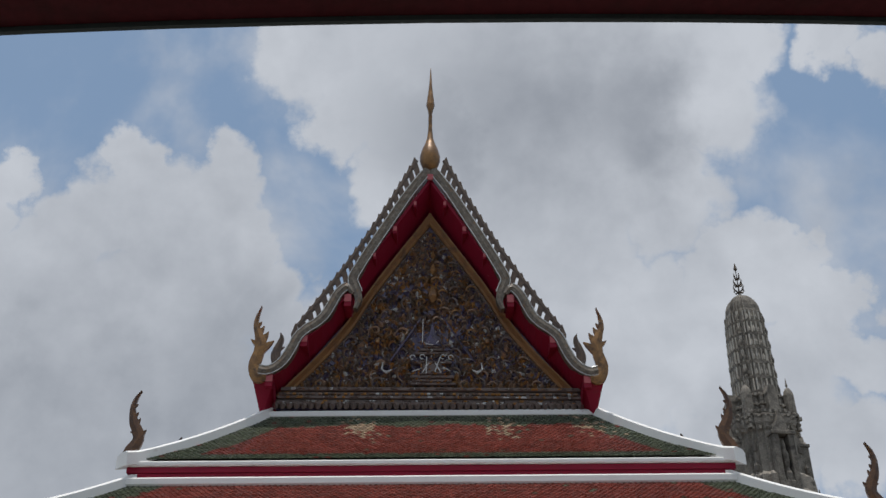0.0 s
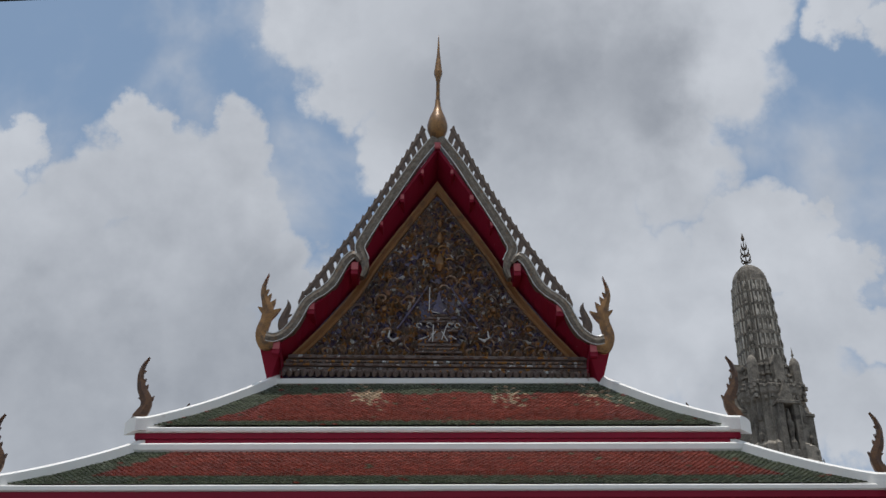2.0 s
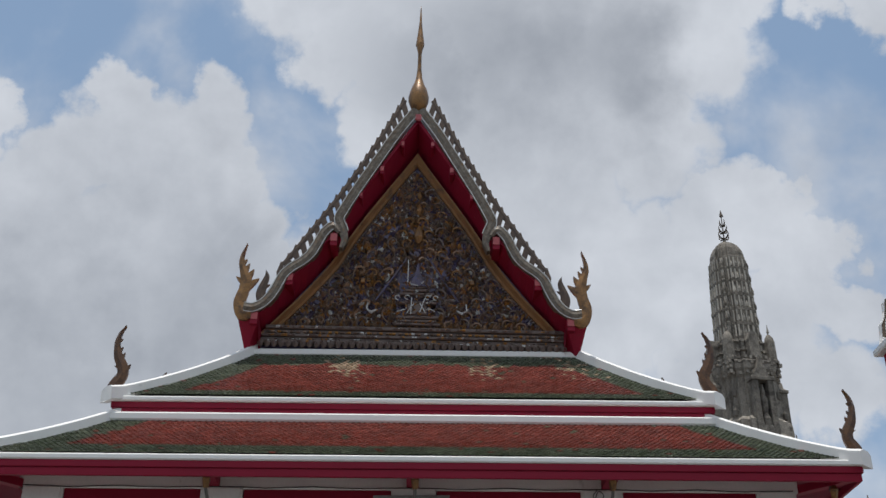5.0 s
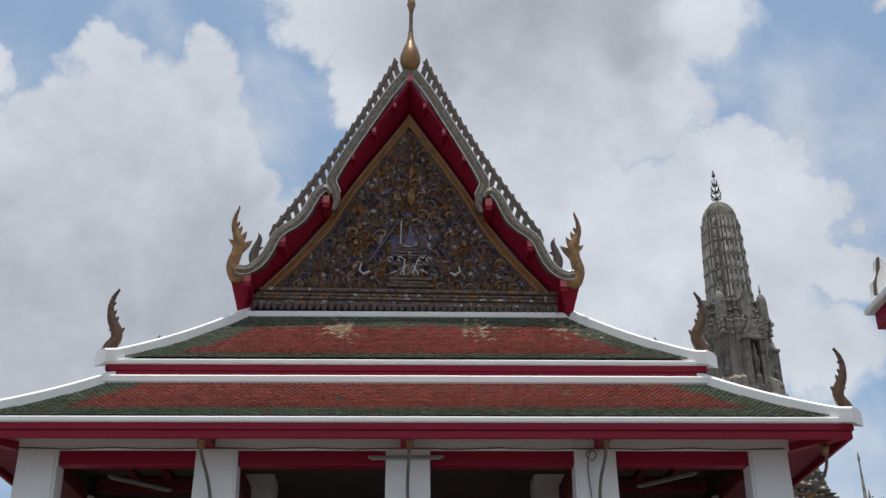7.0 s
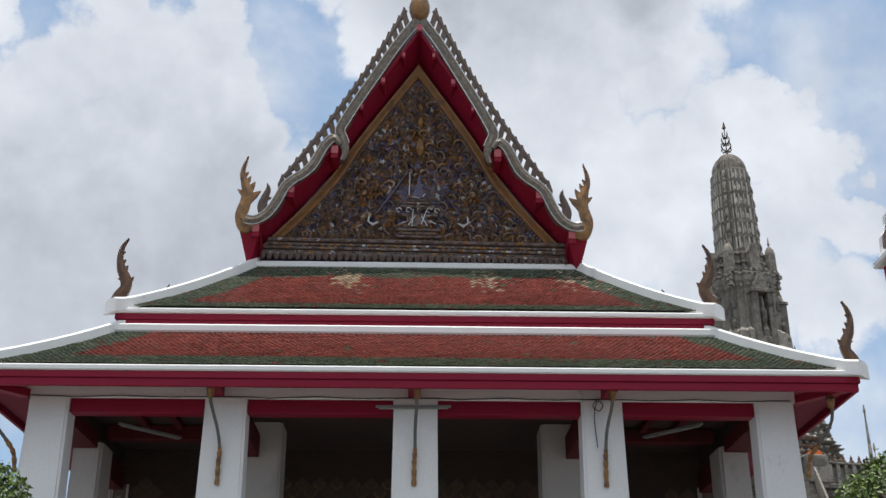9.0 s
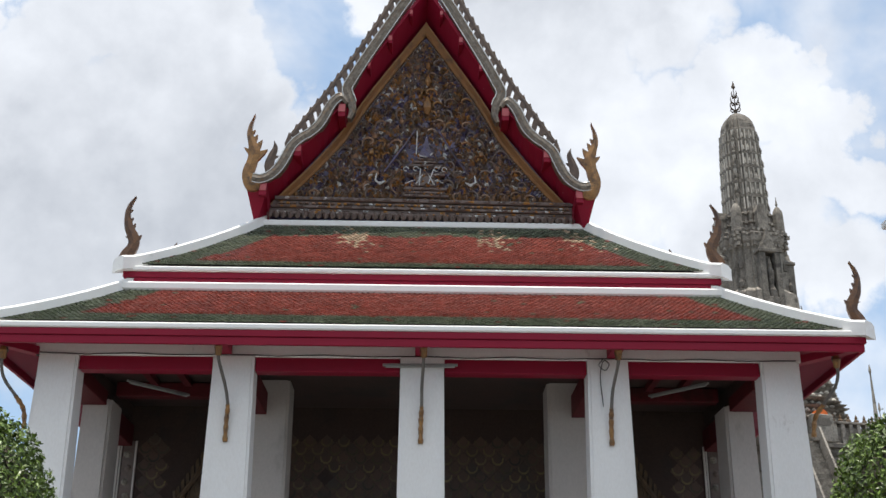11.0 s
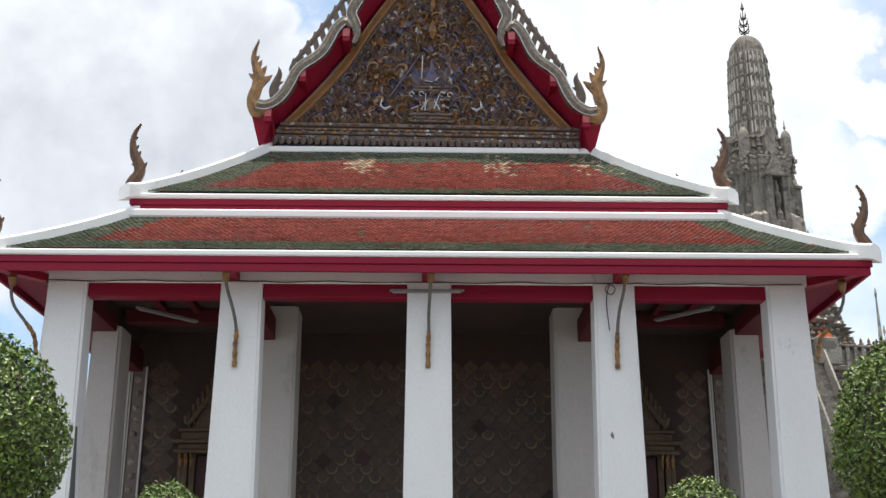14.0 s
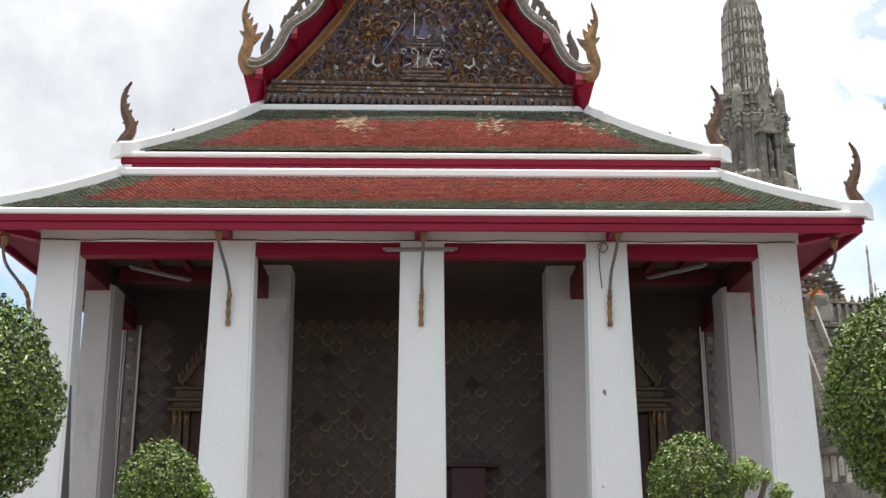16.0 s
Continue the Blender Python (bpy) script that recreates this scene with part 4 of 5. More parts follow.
me = bpy.data.meshes.new("inlay_mosaic")
me.from_pydata(band_v, [], band_f)
for m in (GOLD_PAINT, CARVED, SHELL):
    me.materials.append(m)
me.polygons.foreach_set("material_index", band_m)
ob = new("inlay_mosaic", me)
adopt(gable, ob)
tagged(ob, "chips of gold and pale inlay", kind="stuff")
petal = bpy.data.meshes.new("petal")
bm = bmesh.new()
rim = [bm.verts.new((0.062 * math.cos(a), 0, 0.08 * math.sin(a))) for a in [k * math.pi / 5 for k in range(10)]]
rim[7].co.z -= 0.02
rim[8].co.z -= 0.01
mid = bm.verts.new((0, -0.06, 0))
for k in range(10):
    bm.faces.new((rim[k], rim[(k + 1) % 10], mid))
bm.to_mesh(petal)
bm.free()
petal.materials.append(CARVED)
for i in range(44):
    relief("petal", petal, -3.03 + 6.06 * i / 43, 10.65, 0, 1.0, PED_Y - 0.17)

gable.rotation_euler.y = radians(0.7)      # the old gable leans a little

# ---------------------------------------------------------------- eave brackets, lights, cable


def bracket(curve, name="eave_bracket"):
    """Slender curved strut in weathered wood with a gilded foot."""
    ob = empty(name, curve[0])
    path = smooth_path(curve, 6)
    k = len(path)
    cut = int(k * 0.42)
    bm = bmesh.new()
    tube(bm, path[cut - 1:], [0.027] * (k - cut - 2) + [0.05, 0.065, 0.045], 7)
    a = part("strut", bm, STRUT, None, "weathered grey strut")
    bm = bmesh.new()
    tube(bm, path[:cut], [0.038 + 0.008 * math.sin(i * 2.1) for i in range(cut)], 7)
    b = part("gilt_foot", bm, GILT, None, "gilded foot of the strut")
    bm = bmesh.new()
    t = path[-4]
    tube(bm, [t + Vector((0, 0.02, -0.05)), t + Vector((0, -0.03, 0.08)), t + Vector((0, -0.02, 0.2))], [0.05, 0.065, 0.02], 7)
    c = part("gilt_head", bm, GILT, None, "gilded head of the strut")
    adopt(ob, a, b, c)
    tagged(ob, "slender weathered eave bracket with gilded foot, fixed to a white column", "bracket", group="eave brackets")
    return ob


for x0, x1 in ((-3.13, -3.26), (-0.01, 0.02), (3.06, 3.15)):
    bracket([(x0, COL_Y - 0.02, 5.46), (x0, COL_Y - 0.05, 5.8), (x0 + 0.01, COL_Y - 0.09, 6.05), (x0 + 0.3 * (x1 - x0), COL_Y - 0.22, 6.35), (x1, COL_Y - 0.45, 6.7), (x1, COL_Y - 0.5, 6.9)])
for side in (-1, 1):
    bracket([(side * 6.36, COL_Y + 0.05, 5.65), (side * 6.40, COL_Y, 5.95), (side * 6.52, COL_Y - 0.1, 6.15), (side * 6.68, COL_Y - 0.25, 6.38), (side * 6.74, COL_Y - 0.33, 6.62), (side * 6.72, COL_Y - 0.32, 6.9)])


def tube_light(a, b, label):
    a, b = Vector(a), Vector(b)
    ob = empty("tube_light", a)
    d = (b - a).normalized()
    s = d.cross(Vector((0, 0, 1))).normalized() * 0.025
    bm = bmesh.new()
    vs = [bm.verts.new(p) for p in (a - s, a + s, b + s, b - s, a - s * 0.7 + Vector((0, 0, 0.035)), a + s * 0.7 + Vector((0, 0, 0.035)), b + s * 0.7 + Vector((0, 0, 0.035)), b - s * 0.7 + Vector((0, 0, 0.035)))]
    for f in ((0, 1, 2, 3), (7, 6, 5, 4), (0, 4, 5, 1), (1, 5, 6, 2), (2, 6, 7, 3), (3, 7, 4, 0)):
        bm.faces.new([vs[i] for i in f])
    x = part("batten", bm, ENAMEL)
    bm = bmesh.new()
    low = Vector((0, 0, -0.014))
    tube(bm, [a + d * 0.05 + low, b - d * 0.05 + low], 0.018, 8)
    y = part("lamp_tube", bm, ENAMEL, None, "unlit white lamp tube")
    adopt(ob, x, y)
    tagged(ob, label, "light", group="tube lights")


tube_light((-5.15, 19.35, 6.80), (-4.25, 20.31, 6.80), "unlit fluorescent tube light under the porch ceiling")
tube_light((4.98, 19.09, 6.80), (4.12, 20.02, 6.80), "unlit fluorescent tube light under the porch ceiling")
tube_light((-0.65, COL_Y - 0.03, 6.74), (0.58, COL_Y - 0.03, 6.75), "slim unlit tube light fixed across a white column")
for k, (z, sag) in enumerate(((6.93, 0.025),)):
    bm = bmesh.new()
    pts = []
    for i in range(33):
        x = -6.3 + 12.5 * i / 32
        pts.append((x, COL_Y + 0.045 - 0.03 * k, z - sag * math.sin(i * math.pi / 4) ** 2 + 0.004 * math.sin(i * 2.3)))
    tube(bm, pts, 0.009, 5)
    tagged(part("cable", bm, CABLE), "thin dark cable strung along the lintel", "cable")
bm = bmesh.new()
tube(bm, smooth_path([(2.98, COL_Y - 0.02, 6.9), (2.9, COL_Y - 0.06, 6.78), (3.0, COL_Y - 0.05, 6.7), (3.07, COL_Y - 0.06, 6.8), (2.98, COL_Y - 0.05, 6.86), (2.92, COL_Y - 0.03, 6.6), (2.95, COL_Y - 0.03, 6.1)], 5), 0.009, 5)
tagged(part("cable", bm, CABLE), "loose loop of black cable on a white column", "cable")

for x in (-3.24, -0.02, 3.16):
    hall_part("rafter", made_box((x - 0.1, EAVE_Y + 0.3, 6.93), (x + 0.1, COL_Y + 0.058, 7.2), 0.008), RED, "red rafter end over a column")
for side in (-1, 1):
    bm = bmesh.new()
    a, b = Vector((side * 6.2, COL_Y + 0.3, 0)), Vector((side * (EAVE_X - 0.1), EAVE_Y + 0.12, 0))
    w = (b - a).cross(Vector((0, 0, 1))).normalized() * 0.08
    v = [bm.verts.new(p + Vector((0, 0, z))) for z in (6.90, 7.03) for p in (a - w, a + w, b + w, b - w)]
    for f in ((3, 2, 1, 0), (4, 5, 6, 7), (0, 1, 5, 4), (1, 2, 6, 5), (2, 3, 7, 6), (3, 0, 4, 7)):
        bm.faces.new([v[i] for i in f])
    hall_part("hip_rafter", bm, RED, "red hip rafter")
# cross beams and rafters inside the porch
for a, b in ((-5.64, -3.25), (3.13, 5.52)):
    hall_part("beam", made_box((a, BACK_Y + 0.25, 6.84), (b, BACK_Y + 0.5, 7.1), 0.01), SHADED_RED, "aged red cross beam, darkened for porch shade")
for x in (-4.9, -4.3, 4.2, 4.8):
    hall_part("rafter", made_box((x - 0.06, COL_Y + 0.65, 7.0), (x + 0.06, BACK_Y + 0.18, 7.11)), SHADED_RED, "aged red rafter, darkened for porch shade")
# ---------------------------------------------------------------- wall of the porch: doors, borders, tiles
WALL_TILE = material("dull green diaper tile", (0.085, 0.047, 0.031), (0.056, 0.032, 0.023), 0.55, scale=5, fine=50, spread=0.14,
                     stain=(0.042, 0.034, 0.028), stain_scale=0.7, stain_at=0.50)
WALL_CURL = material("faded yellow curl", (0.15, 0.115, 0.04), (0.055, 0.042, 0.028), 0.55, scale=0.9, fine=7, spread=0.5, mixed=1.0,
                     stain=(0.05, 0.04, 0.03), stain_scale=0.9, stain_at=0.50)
wall_front = bpy.data.objects["wall"]
for side in (-1, 1):
    bx = side * 5.80
    for o, w, mat, lab, proud in ((-0.17, 0.018, SHADED_WHITE, "pale border strip", 0.05), (-0.12, 0.014, SHADED_WHITE, "pale border strip", 0.04), (0.17, 0.018, SHADED_WHITE, "pale border strip", 0.05), (0.03, 0.11, CARVED, "mosaic border panel", 0.03)):
        hall_part("border", made_box((bx + o - w, WALL_Y - proud, 0.6), (bx + o + w, WALL_Y - 0.001, 6.4)), mat, lab)
    for k in range(20):
        bm = bmesh.new()
        z = 1.0 + k * 0.27
        lathe(bm, [(0.02, -0.03), (0.06, -0.02), (0.075, 0.0), (0.03, 0.03)], 7)
        bmesh.ops.transform(bm, matrix=Matrix.Translation((bx + 0.03 + 0.02 * (-1) ** k, WALL_Y - 0.04, z)) @ Matrix.Rotation(radians(90), 4, "X"), verts=bm.verts[:])
        hall_part("border_flower", bm, TOWER_STONE if k % 3 else CARVED)


def temple_door(x):
    """Dark leaf in a gilded frame with a stepped crown and flame fins."""
    door = empty("door", (x, WALL_Y, 0.6))
    made = [part("door_leaf", made_box((x - 0.42, WALL_Y - 0.05, 0.6), (x - 0.005, WALL_Y - 0.01, 4.62)), TIMBER, None, "dark red door leaf"),
            part("door_leaf", made_box((x + 0.005, WALL_Y - 0.05, 0.6), (x + 0.42, WALL_Y - 0.01, 4.62)), TIMBER, None, "dark red door leaf")]
    for s in (-1, 1):
        for o, w, p in ((0.5, 0.06, 0.14), (0.63, 0.05, 0.2), (0.74, 0.045, 0.12)):
            made.append(part("jamb", made_box((x + s * o - w, WALL_Y - p, 0.6), (x + s * o + w, WALL_Y - 0.002, 4.66), 0.012), BROWN_GILT))
        for k in range(3):
            bm = bmesh.new()
            tube(bm, [(x + s * (0.52 + 0.1 * k), WALL_Y - 0.2, 4.4), (x + s * (0.5 + 0.1 * k), WALL_Y - 0.23, 4.55), (x + s * (0.55 + 0.1 * k), WALL_Y - 0.2, 4.72)], [0.02, 0.045, 0.015], 5)
            made.append(part("capital_leaf", bm, GILT))
    for z0, z1, w, p in ((4.66, 4.74, 0.86, 0.24), (4.742, 4.85, 0.78, 0.18), (4.852, 4.93, 0.9, 0.26), (4.932, 5.08, 0.74, 0.18), (5.082, 5.15, 0.8, 0.22)):
        made.append(part("lintel", made_box((x - w, WALL_Y - p, z0), (x + w, WALL_Y - 0.002, z1), 0.015), BROWN_GILT))
    bm = bmesh.new()
    prism(bm, [(x - 0.55, 5.152), (x + 0.55, 5.152), (x + 0.3, 5.6), (x, 6.2), (x - 0.3, 5.6)], WALL_Y - 0.12, WALL_Y - 0.003)
    made.append(part("crown_panel", bm, BROWN_GILT))
    for s in (-1, 1):
        bm = bmesh.new()
        p = [Vector((x + s * q[0], q[1])) for q in smooth_path([(0.0, 6.25), (0.22, 5.8), (0.42, 5.5), (0.62, 5.25), (0.68, 5.4)], 5)]
        ribbon_solid(bm, p, [0.09] * len(p), WALL_Y - 0.2, WALL_Y - 0.1, 0.02)
        made.append(part("crown_edge", bm, BROWN_GILT))
        for k in range(7):
            bm = bmesh.new()
            f = k / 6
            fin(bm, 0.1 + 0.5 * f, 6.1 - 0.8 * f, 0.2, 0.07, 1, WALL_Y - 0.17, WALL_Y - 0.12)
            bmesh.ops.transform(bm, matrix=Matrix.Translation((x, 0, 0)) @ Matrix.Diagonal((s, 1, 1, 1)), verts=bm.verts[:])
            made.append(part("crown_fin", bm, BROWN_GILT))
    adopt(door, *made)
    adopt(hall, door)
    tagged(door, "dark door in a gilded frame with pointed crown")


for x in (-4.08, 4.04):
    temple_door(x)
shrine = empty("wooden_cabinet", (0.88, WALL_Y - 0.4, 0.6))
cab = [part("cabinet_body", made_box((0.56, WALL_Y - 0.55, 0.6), (1.22, WALL_Y - 0.02, 3.56), 0.02), TIMBER, None, "dark red body"),
       part("cabinet_top", made_box((0.48, WALL_Y - 0.62, 3.562), (1.50, WALL_Y - 0.02, 3.62), 0.01), TIMBER, None, "dark overhanging top")]
adopt(shrine, *cab)
tagged(shrine, "tall dark red wooden cabinet against the porch wall", "cabinet")
bm = bmesh.new()
prism(bm, [(-1.44, 4.52), (-1.3, 4.78), (-1.12, 4.62), (-1.2, 4.46)], WALL_Y - 0.06, WALL_Y - 0.025)
hall_part("tile_scar", bm, TIMBER, "dark red patch where tiles fell off")


def diaper_mesh():
    bm = bmesh.new()
    h = 0.165
    pts = [(0, -h), (h, 0), (0, h), (-h, 0)]
    a = [bm.verts.new((x, 0, z)) for x, z in pts]
    b = [bm.verts.new((x * 0.975, -0.004, z * 0.975)) for x, z in pts]
    bm.faces.new(b[::-1])
    for i in range(4):
        j = (i + 1) % 4
        bm.faces.new((a[i], a[j], b[j], b[i]))
    arc = [(0.122 * math.cos(t), 0.045 + 0.135 * math.sin(t)) for t in [math.pi * (0.95 + 0.22 * k) for k in range(6)]]
    inn = [(0.094 * math.cos(t), 0.05 + 0.10 * math.sin(t)) for t in [math.pi * (0.95 + 0.22 * k) for k in range(6)]]
    o = [bm.verts.new((x, -0.012, z)) for x, z in arc]
    i_ = [bm.verts.new((x, -0.009, z)) for x, z in inn]
    for k in range(5):
        bm.faces.new((o[k], o[k + 1], i_[k + 1], i_[k])).material_index = 1
    bmesh.ops.recalc_face_normals(bm, faces=bm.faces[:])
    me = bpy.data.meshes.new("wall_tile")
    bm.to_mesh(me)
    bm.free()
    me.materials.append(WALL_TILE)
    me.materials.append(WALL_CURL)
    return me


DIAPER = diaper_mesh()
spots = []
for r in range(26):
    z = 2.16 + r * 0.17
    for c in range(34):
        x = -5.45 + 0.34 * c + (r % 2) * 0.17
        if x > 5.45 or abs(abs(x) - 4.06) < 0.9 or z > 6.5:
            continue
        spots.append((x, z))
spots.sort(key=lambda p: abs(abs(p[0]) - 1.4) + 0.4 * abs(p[1] - 3.6) if abs(p[0]) < 2.6 else abs(p[1] - 4) * 0.4 + (0.0 if abs(p[0]) > 5.3 else 3))
WALL_INV = world_of(wall_front).inverted()
rest_v, rest_f, rest_m = [], [], []
for i, (x, z) in enumerate(spots):
    if rng.random() < 0.008:
        continue
    m = Matrix.Translation((x, WALL_Y - 0.002, z)) @ Matrix.Rotation(rng.uniform(-0.03, 0.03), 4, "Y")
    if i < 300:
        ob = new("wall_tile", DIAPER)
        ob.matrix_basis = WALL_INV @ m
        ob.parent = wall_front
    else:
        o = len(rest_v)
        rest_v += [m @ v.co for v in DIAPER.vertices]
        rest_f += [[o + k for k in p.vertices] for p in DIAPER.polygons]
        rest_m += [p.material_index for p in DIAPER.polygons]
me = bpy.data.meshes.new("wall_tiles")
me.from_pydata(rest_v, [], rest_f)
me.materials.append(WALL_TILE)
me.materials.append(WALL_CURL)
me.polygons.foreach_set("material_index", rest_m)
ob = new("wall_tiles", me)
adopt(wall_front, ob)
tagged(ob, "faded diamond tiles with yellow curls", kind="stuff")

# ---------------------------------------------------------------- tower behind the hall
# square plan with stepped corners
REDENT = []
for q in range(4):
    a = q * math.pi / 2
    for x, y in ((1, -0.42), (1, 0.42), (0.88, 0.42), (0.88, 0.64), (0.77, 0.64), (0.77, 0.77), (0.64, 0.77), (0.64, 0.88), (0.42, 0.88)):
        REDENT.append((x * math.cos(a) - y * math.sin(a), x * math.sin(a) + y * math.cos(a)))
PR_X, PR_Y = 18.70, 60.0
tower = empty("prang_tower", (PR_X, PR_Y, 0))
TOWER_TURN = Matrix.Translation((PR_X, PR_Y, -0.13)) @ Matrix.Rotation(radians(10), 4, "Z")


def tower_part(name, bm, mat, label=""):
    bmesh.ops.transform(bm, matrix=TOWER_TURN, verts=bm.verts[:])
    ob = part(name, bm, mat, None, label)
    adopt(tower, ob)
    return ob


# shaft: seven waisted storeys under a rounded cap
prof = []
edges = [(28.0, 1.22), (28.95, 1.20), (29.9, 1.18), (30.85, 1.15), (31.75, 1.11), (32.6, 1.06), (33.4, 0.99)]
for (z0, r0), (z1, r1) in zip(edges, edges[1:]):
    h = z1 - z0
    prof += [(r0 * 1.0, z0), (r0 * 1.0, z0 + 0.05 * h), (r0 * 0.955, z0 + 0.09 * h), (r0 * 0.95, z0 + 0.84 * h), (r1 * 1.0, z0 + 0.88 * h), (r1 * 1.0, z0 + 0.98 * h)]
prof += [(0.98, 33.4), (0.95, 33.5), (0.92, 33.8), (0.84, 34.08), (0.70, 34.36), (0.50, 34.58), (0.29, 34.74), (0.1, 34.85), (0.06, 35.0)]
bm = bmesh.new()
lathe(bm, prof, plan=REDENT)
tower_part("shaft", bm, TOWER_STONE, "ribbed grey stucco shaft")
# upright leaves on every storey of the shaft
leaf = bpy.data.meshes.new("antefix")
bm = bmesh.new()
rim = [bm.verts.new(c) for c in ((-0.11, 0, 0), (0.11, 0, 0), (0.13, 0, 0.3), (0, 0, 0.62), (-0.13, 0, 0.3))]
top = bm.verts.new((0, -0.07, 0.25))
for k in range(5):
    bm.faces.new((rim[k], rim[(k + 1) % 5], top))
bm.to_mesh(leaf)
bm.free()
leaf.materials.append(STONE_LIGHT)
dark_leaf = leaf.copy()
dark_leaf.materials.clear()
dark_leaf.materials.append(TOWER_STONE)
TW_INV = world_of(tower).inverted()
for (z0, r0), (z1, r1) in zip(edges, edges[1:]):
    for q in range(4):
        for off in (-0.8, -0.56, -0.26, 0, 0.26, 0.56, 0.8):
            depth = 1.0 if abs(off) < 0.4 else 0.86 if abs(off) < 0.6 else 0.76
            ob = new("antefix", leaf if abs(off) < 0.4 else dark_leaf)
            ob.matrix_basis = TW_INV @ TOWER_TURN @ Matrix.Rotation(q * math.pi / 2, 4, "Z") @ Matrix.Translation((off * r0, -r0 * 0.93 * depth - 0.01, z0 + 0.12)) @ Matrix.Scale((z1 - z0) / 0.95 * (1.0 if abs(off) < 0.1 else 0.85), 4)
            ob.parent = tower
# slim upright ribs between the leaves, one band a storey
for (z0, r0), (z1, r1) in zip(edges, edges[1:]):
    bm = bmesh.new()
    for q in range(4):
        rot = Matrix.Rotation(q * math.pi / 2, 4, "Z")
        for off in (-0.70, -0.47, -0.36, -0.13, 0.13, 0.36, 0.47, 0.70):
            deep = 1.0 if abs(off) < 0.4 else 0.88 if abs(off) < 0.6 else 0.77
            start = len(bm.verts)
            box(bm, (off * r0 - 0.035, -r0 * deep - 0.02, z0 + 0.1 * (z1 - z0)), (off * r0 + 0.035, -r0 * deep * 0.9, z0 + 0.86 * (z1 - z0)))
            bm.verts.ensure_lookup_table()
            bmesh.ops.transform(bm, matrix=rot, verts=bm.verts[start:])
    tagged(tower_part("rib_band", bm, STONE_LIGHT, "slim pale upright ribs"), kind="stuff")
# storey with four corner turrets
bm = bmesh.new()
lathe(bm, [(1.93, 26.15), (1.97, 26.3), (1.84, 26.42), (1.88, 26.6), (1.55, 26.75), (1.47, 27.0), (1.58, 27.1), (1.45, 27.2), (1.4, 27.6), (1.5, 27.7), (1.3, 27.85), (1.3, 28.02)], plan=REDENT)
tower_part("cornice_storey", bm, DARK_STONE, "blackened moulded storey")
knobs = random.Random(11)
bm = bmesh.new()
for z, r in ((26.0, 1.86), (26.25, 1.93), (26.55, 1.83), (26.9, 1.47), (27.15, 1.55), (27.45, 1.38), (27.75, 1.42), (25.65, 1.85)):
    for q in range(4):
        for k in range(11):
            off = -0.84 + 0.168 * k
            depth = 1.0 if abs(off) < 0.44 else 0.88 if abs(off) < 0.66 else 0.78
            c = Matrix.Rotation(q * math.pi / 2, 4, "Z") @ Vector((off * r, -r * depth, z + knobs.uniform(-0.05, 0.05)))
            s = knobs.uniform(0.05, 0.085)
            box(bm, c - Vector((s, s, s * 1.3)), c + Vector((s, s, s * 1.3)), 0)
tagged(tower_part("cornice_carving", bm, STONE, "small weathered knobs of the cornice"), kind="stuff")
for sx in (-1, 1):
    for sy in (-1, 1):
        bm = bmesh.new()
        lathe(bm, [(0.36, 26.4), (0.38, 26.55), (0.33, 26.65), (0.31, 27.75), (0.25, 28.0), (0.13, 28.2), (0.03, 28.28), (0.08, 28.42), (0.05, 28.52), (0.01, 28.9)], 8, (sx * 1.27, sy * 1.27))
        tower_part("corner_turret", bm, TOWER_STONE, "slim grey corner turret")
for q in range(4):
    rot = Matrix.Rotation(q * math.pi / 2, 4, "Z")
    bm = bmesh.new()
    prism(bm, [(-0.3, 26.6), (0.3, 26.6), (0.3, 27.7), (0.18, 28.1), (-0.18, 28.1), (-0.3, 27.7)], -1.9, -1.2)
    bmesh.ops.transform(bm, matrix=rot, verts=bm.verts[:])
    tower_part("face_block", bm, TOWER_STONE, "grey stucco block over the niche")
    # porch with niche
    bm = bmesh.new()
    for s in (-1, 1):
        box(bm, (min(s * 0.28, s * 0.62), -2.3, 20.0), (max(s * 0.28, s * 0.62), -1.6, 25.0), 0.03)
    box(bm, (-0.7, -2.36, 25.0), (0.7, -1.6, 25.2), 0.03)
    prism(bm, [(-0.62, 25.2), (0.62, 25.2), (0.5, 25.35), (0.42, 25.3), (0.3, 25.75), (0.22, 25.72), (0.1, 26.2), (0, 26.5), (-0.1, 26.2), (-0.22, 25.72), (-0.3, 25.75), (-0.42, 25.3), (-0.5, 25.35)], -2.22, -1.7)
    bmesh.ops.transform(bm, matrix=rot, verts=bm.verts[:])
    tower_part("niche_porch", bm, TOWER_STONE, "grey gabled niche porch")
    bm = bmesh.new()
    lathe(bm, [(0.2, 22.4), (0.24, 22.8), (0.14, 23.1), (0.2, 23.6), (0.22, 23.9), (0.1, 24.15), (0.12, 24.35), (0.03, 24.8)], 8, (0, -2.1))
    bmesh.ops.transform(bm, matrix=rot, verts=bm.verts[:])
    tower_part("niche_statue", bm, TOWER_STONE, "grey stucco statue")
    bm = bmesh.new()
    box(bm, (-0.3, -2.3, 22.0), (0.3, -1.6, 22.4), 0.03)
    bmesh.ops.transform(bm, matrix=rot, verts=bm.verts[:])
    tower_part("niche_sill", bm, TOWER_STONE, "grey niche sill")
bm = bmesh.new()
lathe(bm, [(6.0, 0.13), (5.6, 4), (5.0, 9), (4.2, 14), (3.2, 18), (2.75, 20.2), (2.5, 21.6), (2.2, 22.0), (2.15, 22.8), (1.78, 23.1), (1.7, 25.4), (1.78, 25.55), (1.78, 25.7), (1.9, 25.85), (1.93, 26.15)], plan=REDENT)
tower_part("tower_body", bm, STONE, "weathered grey stucco body")
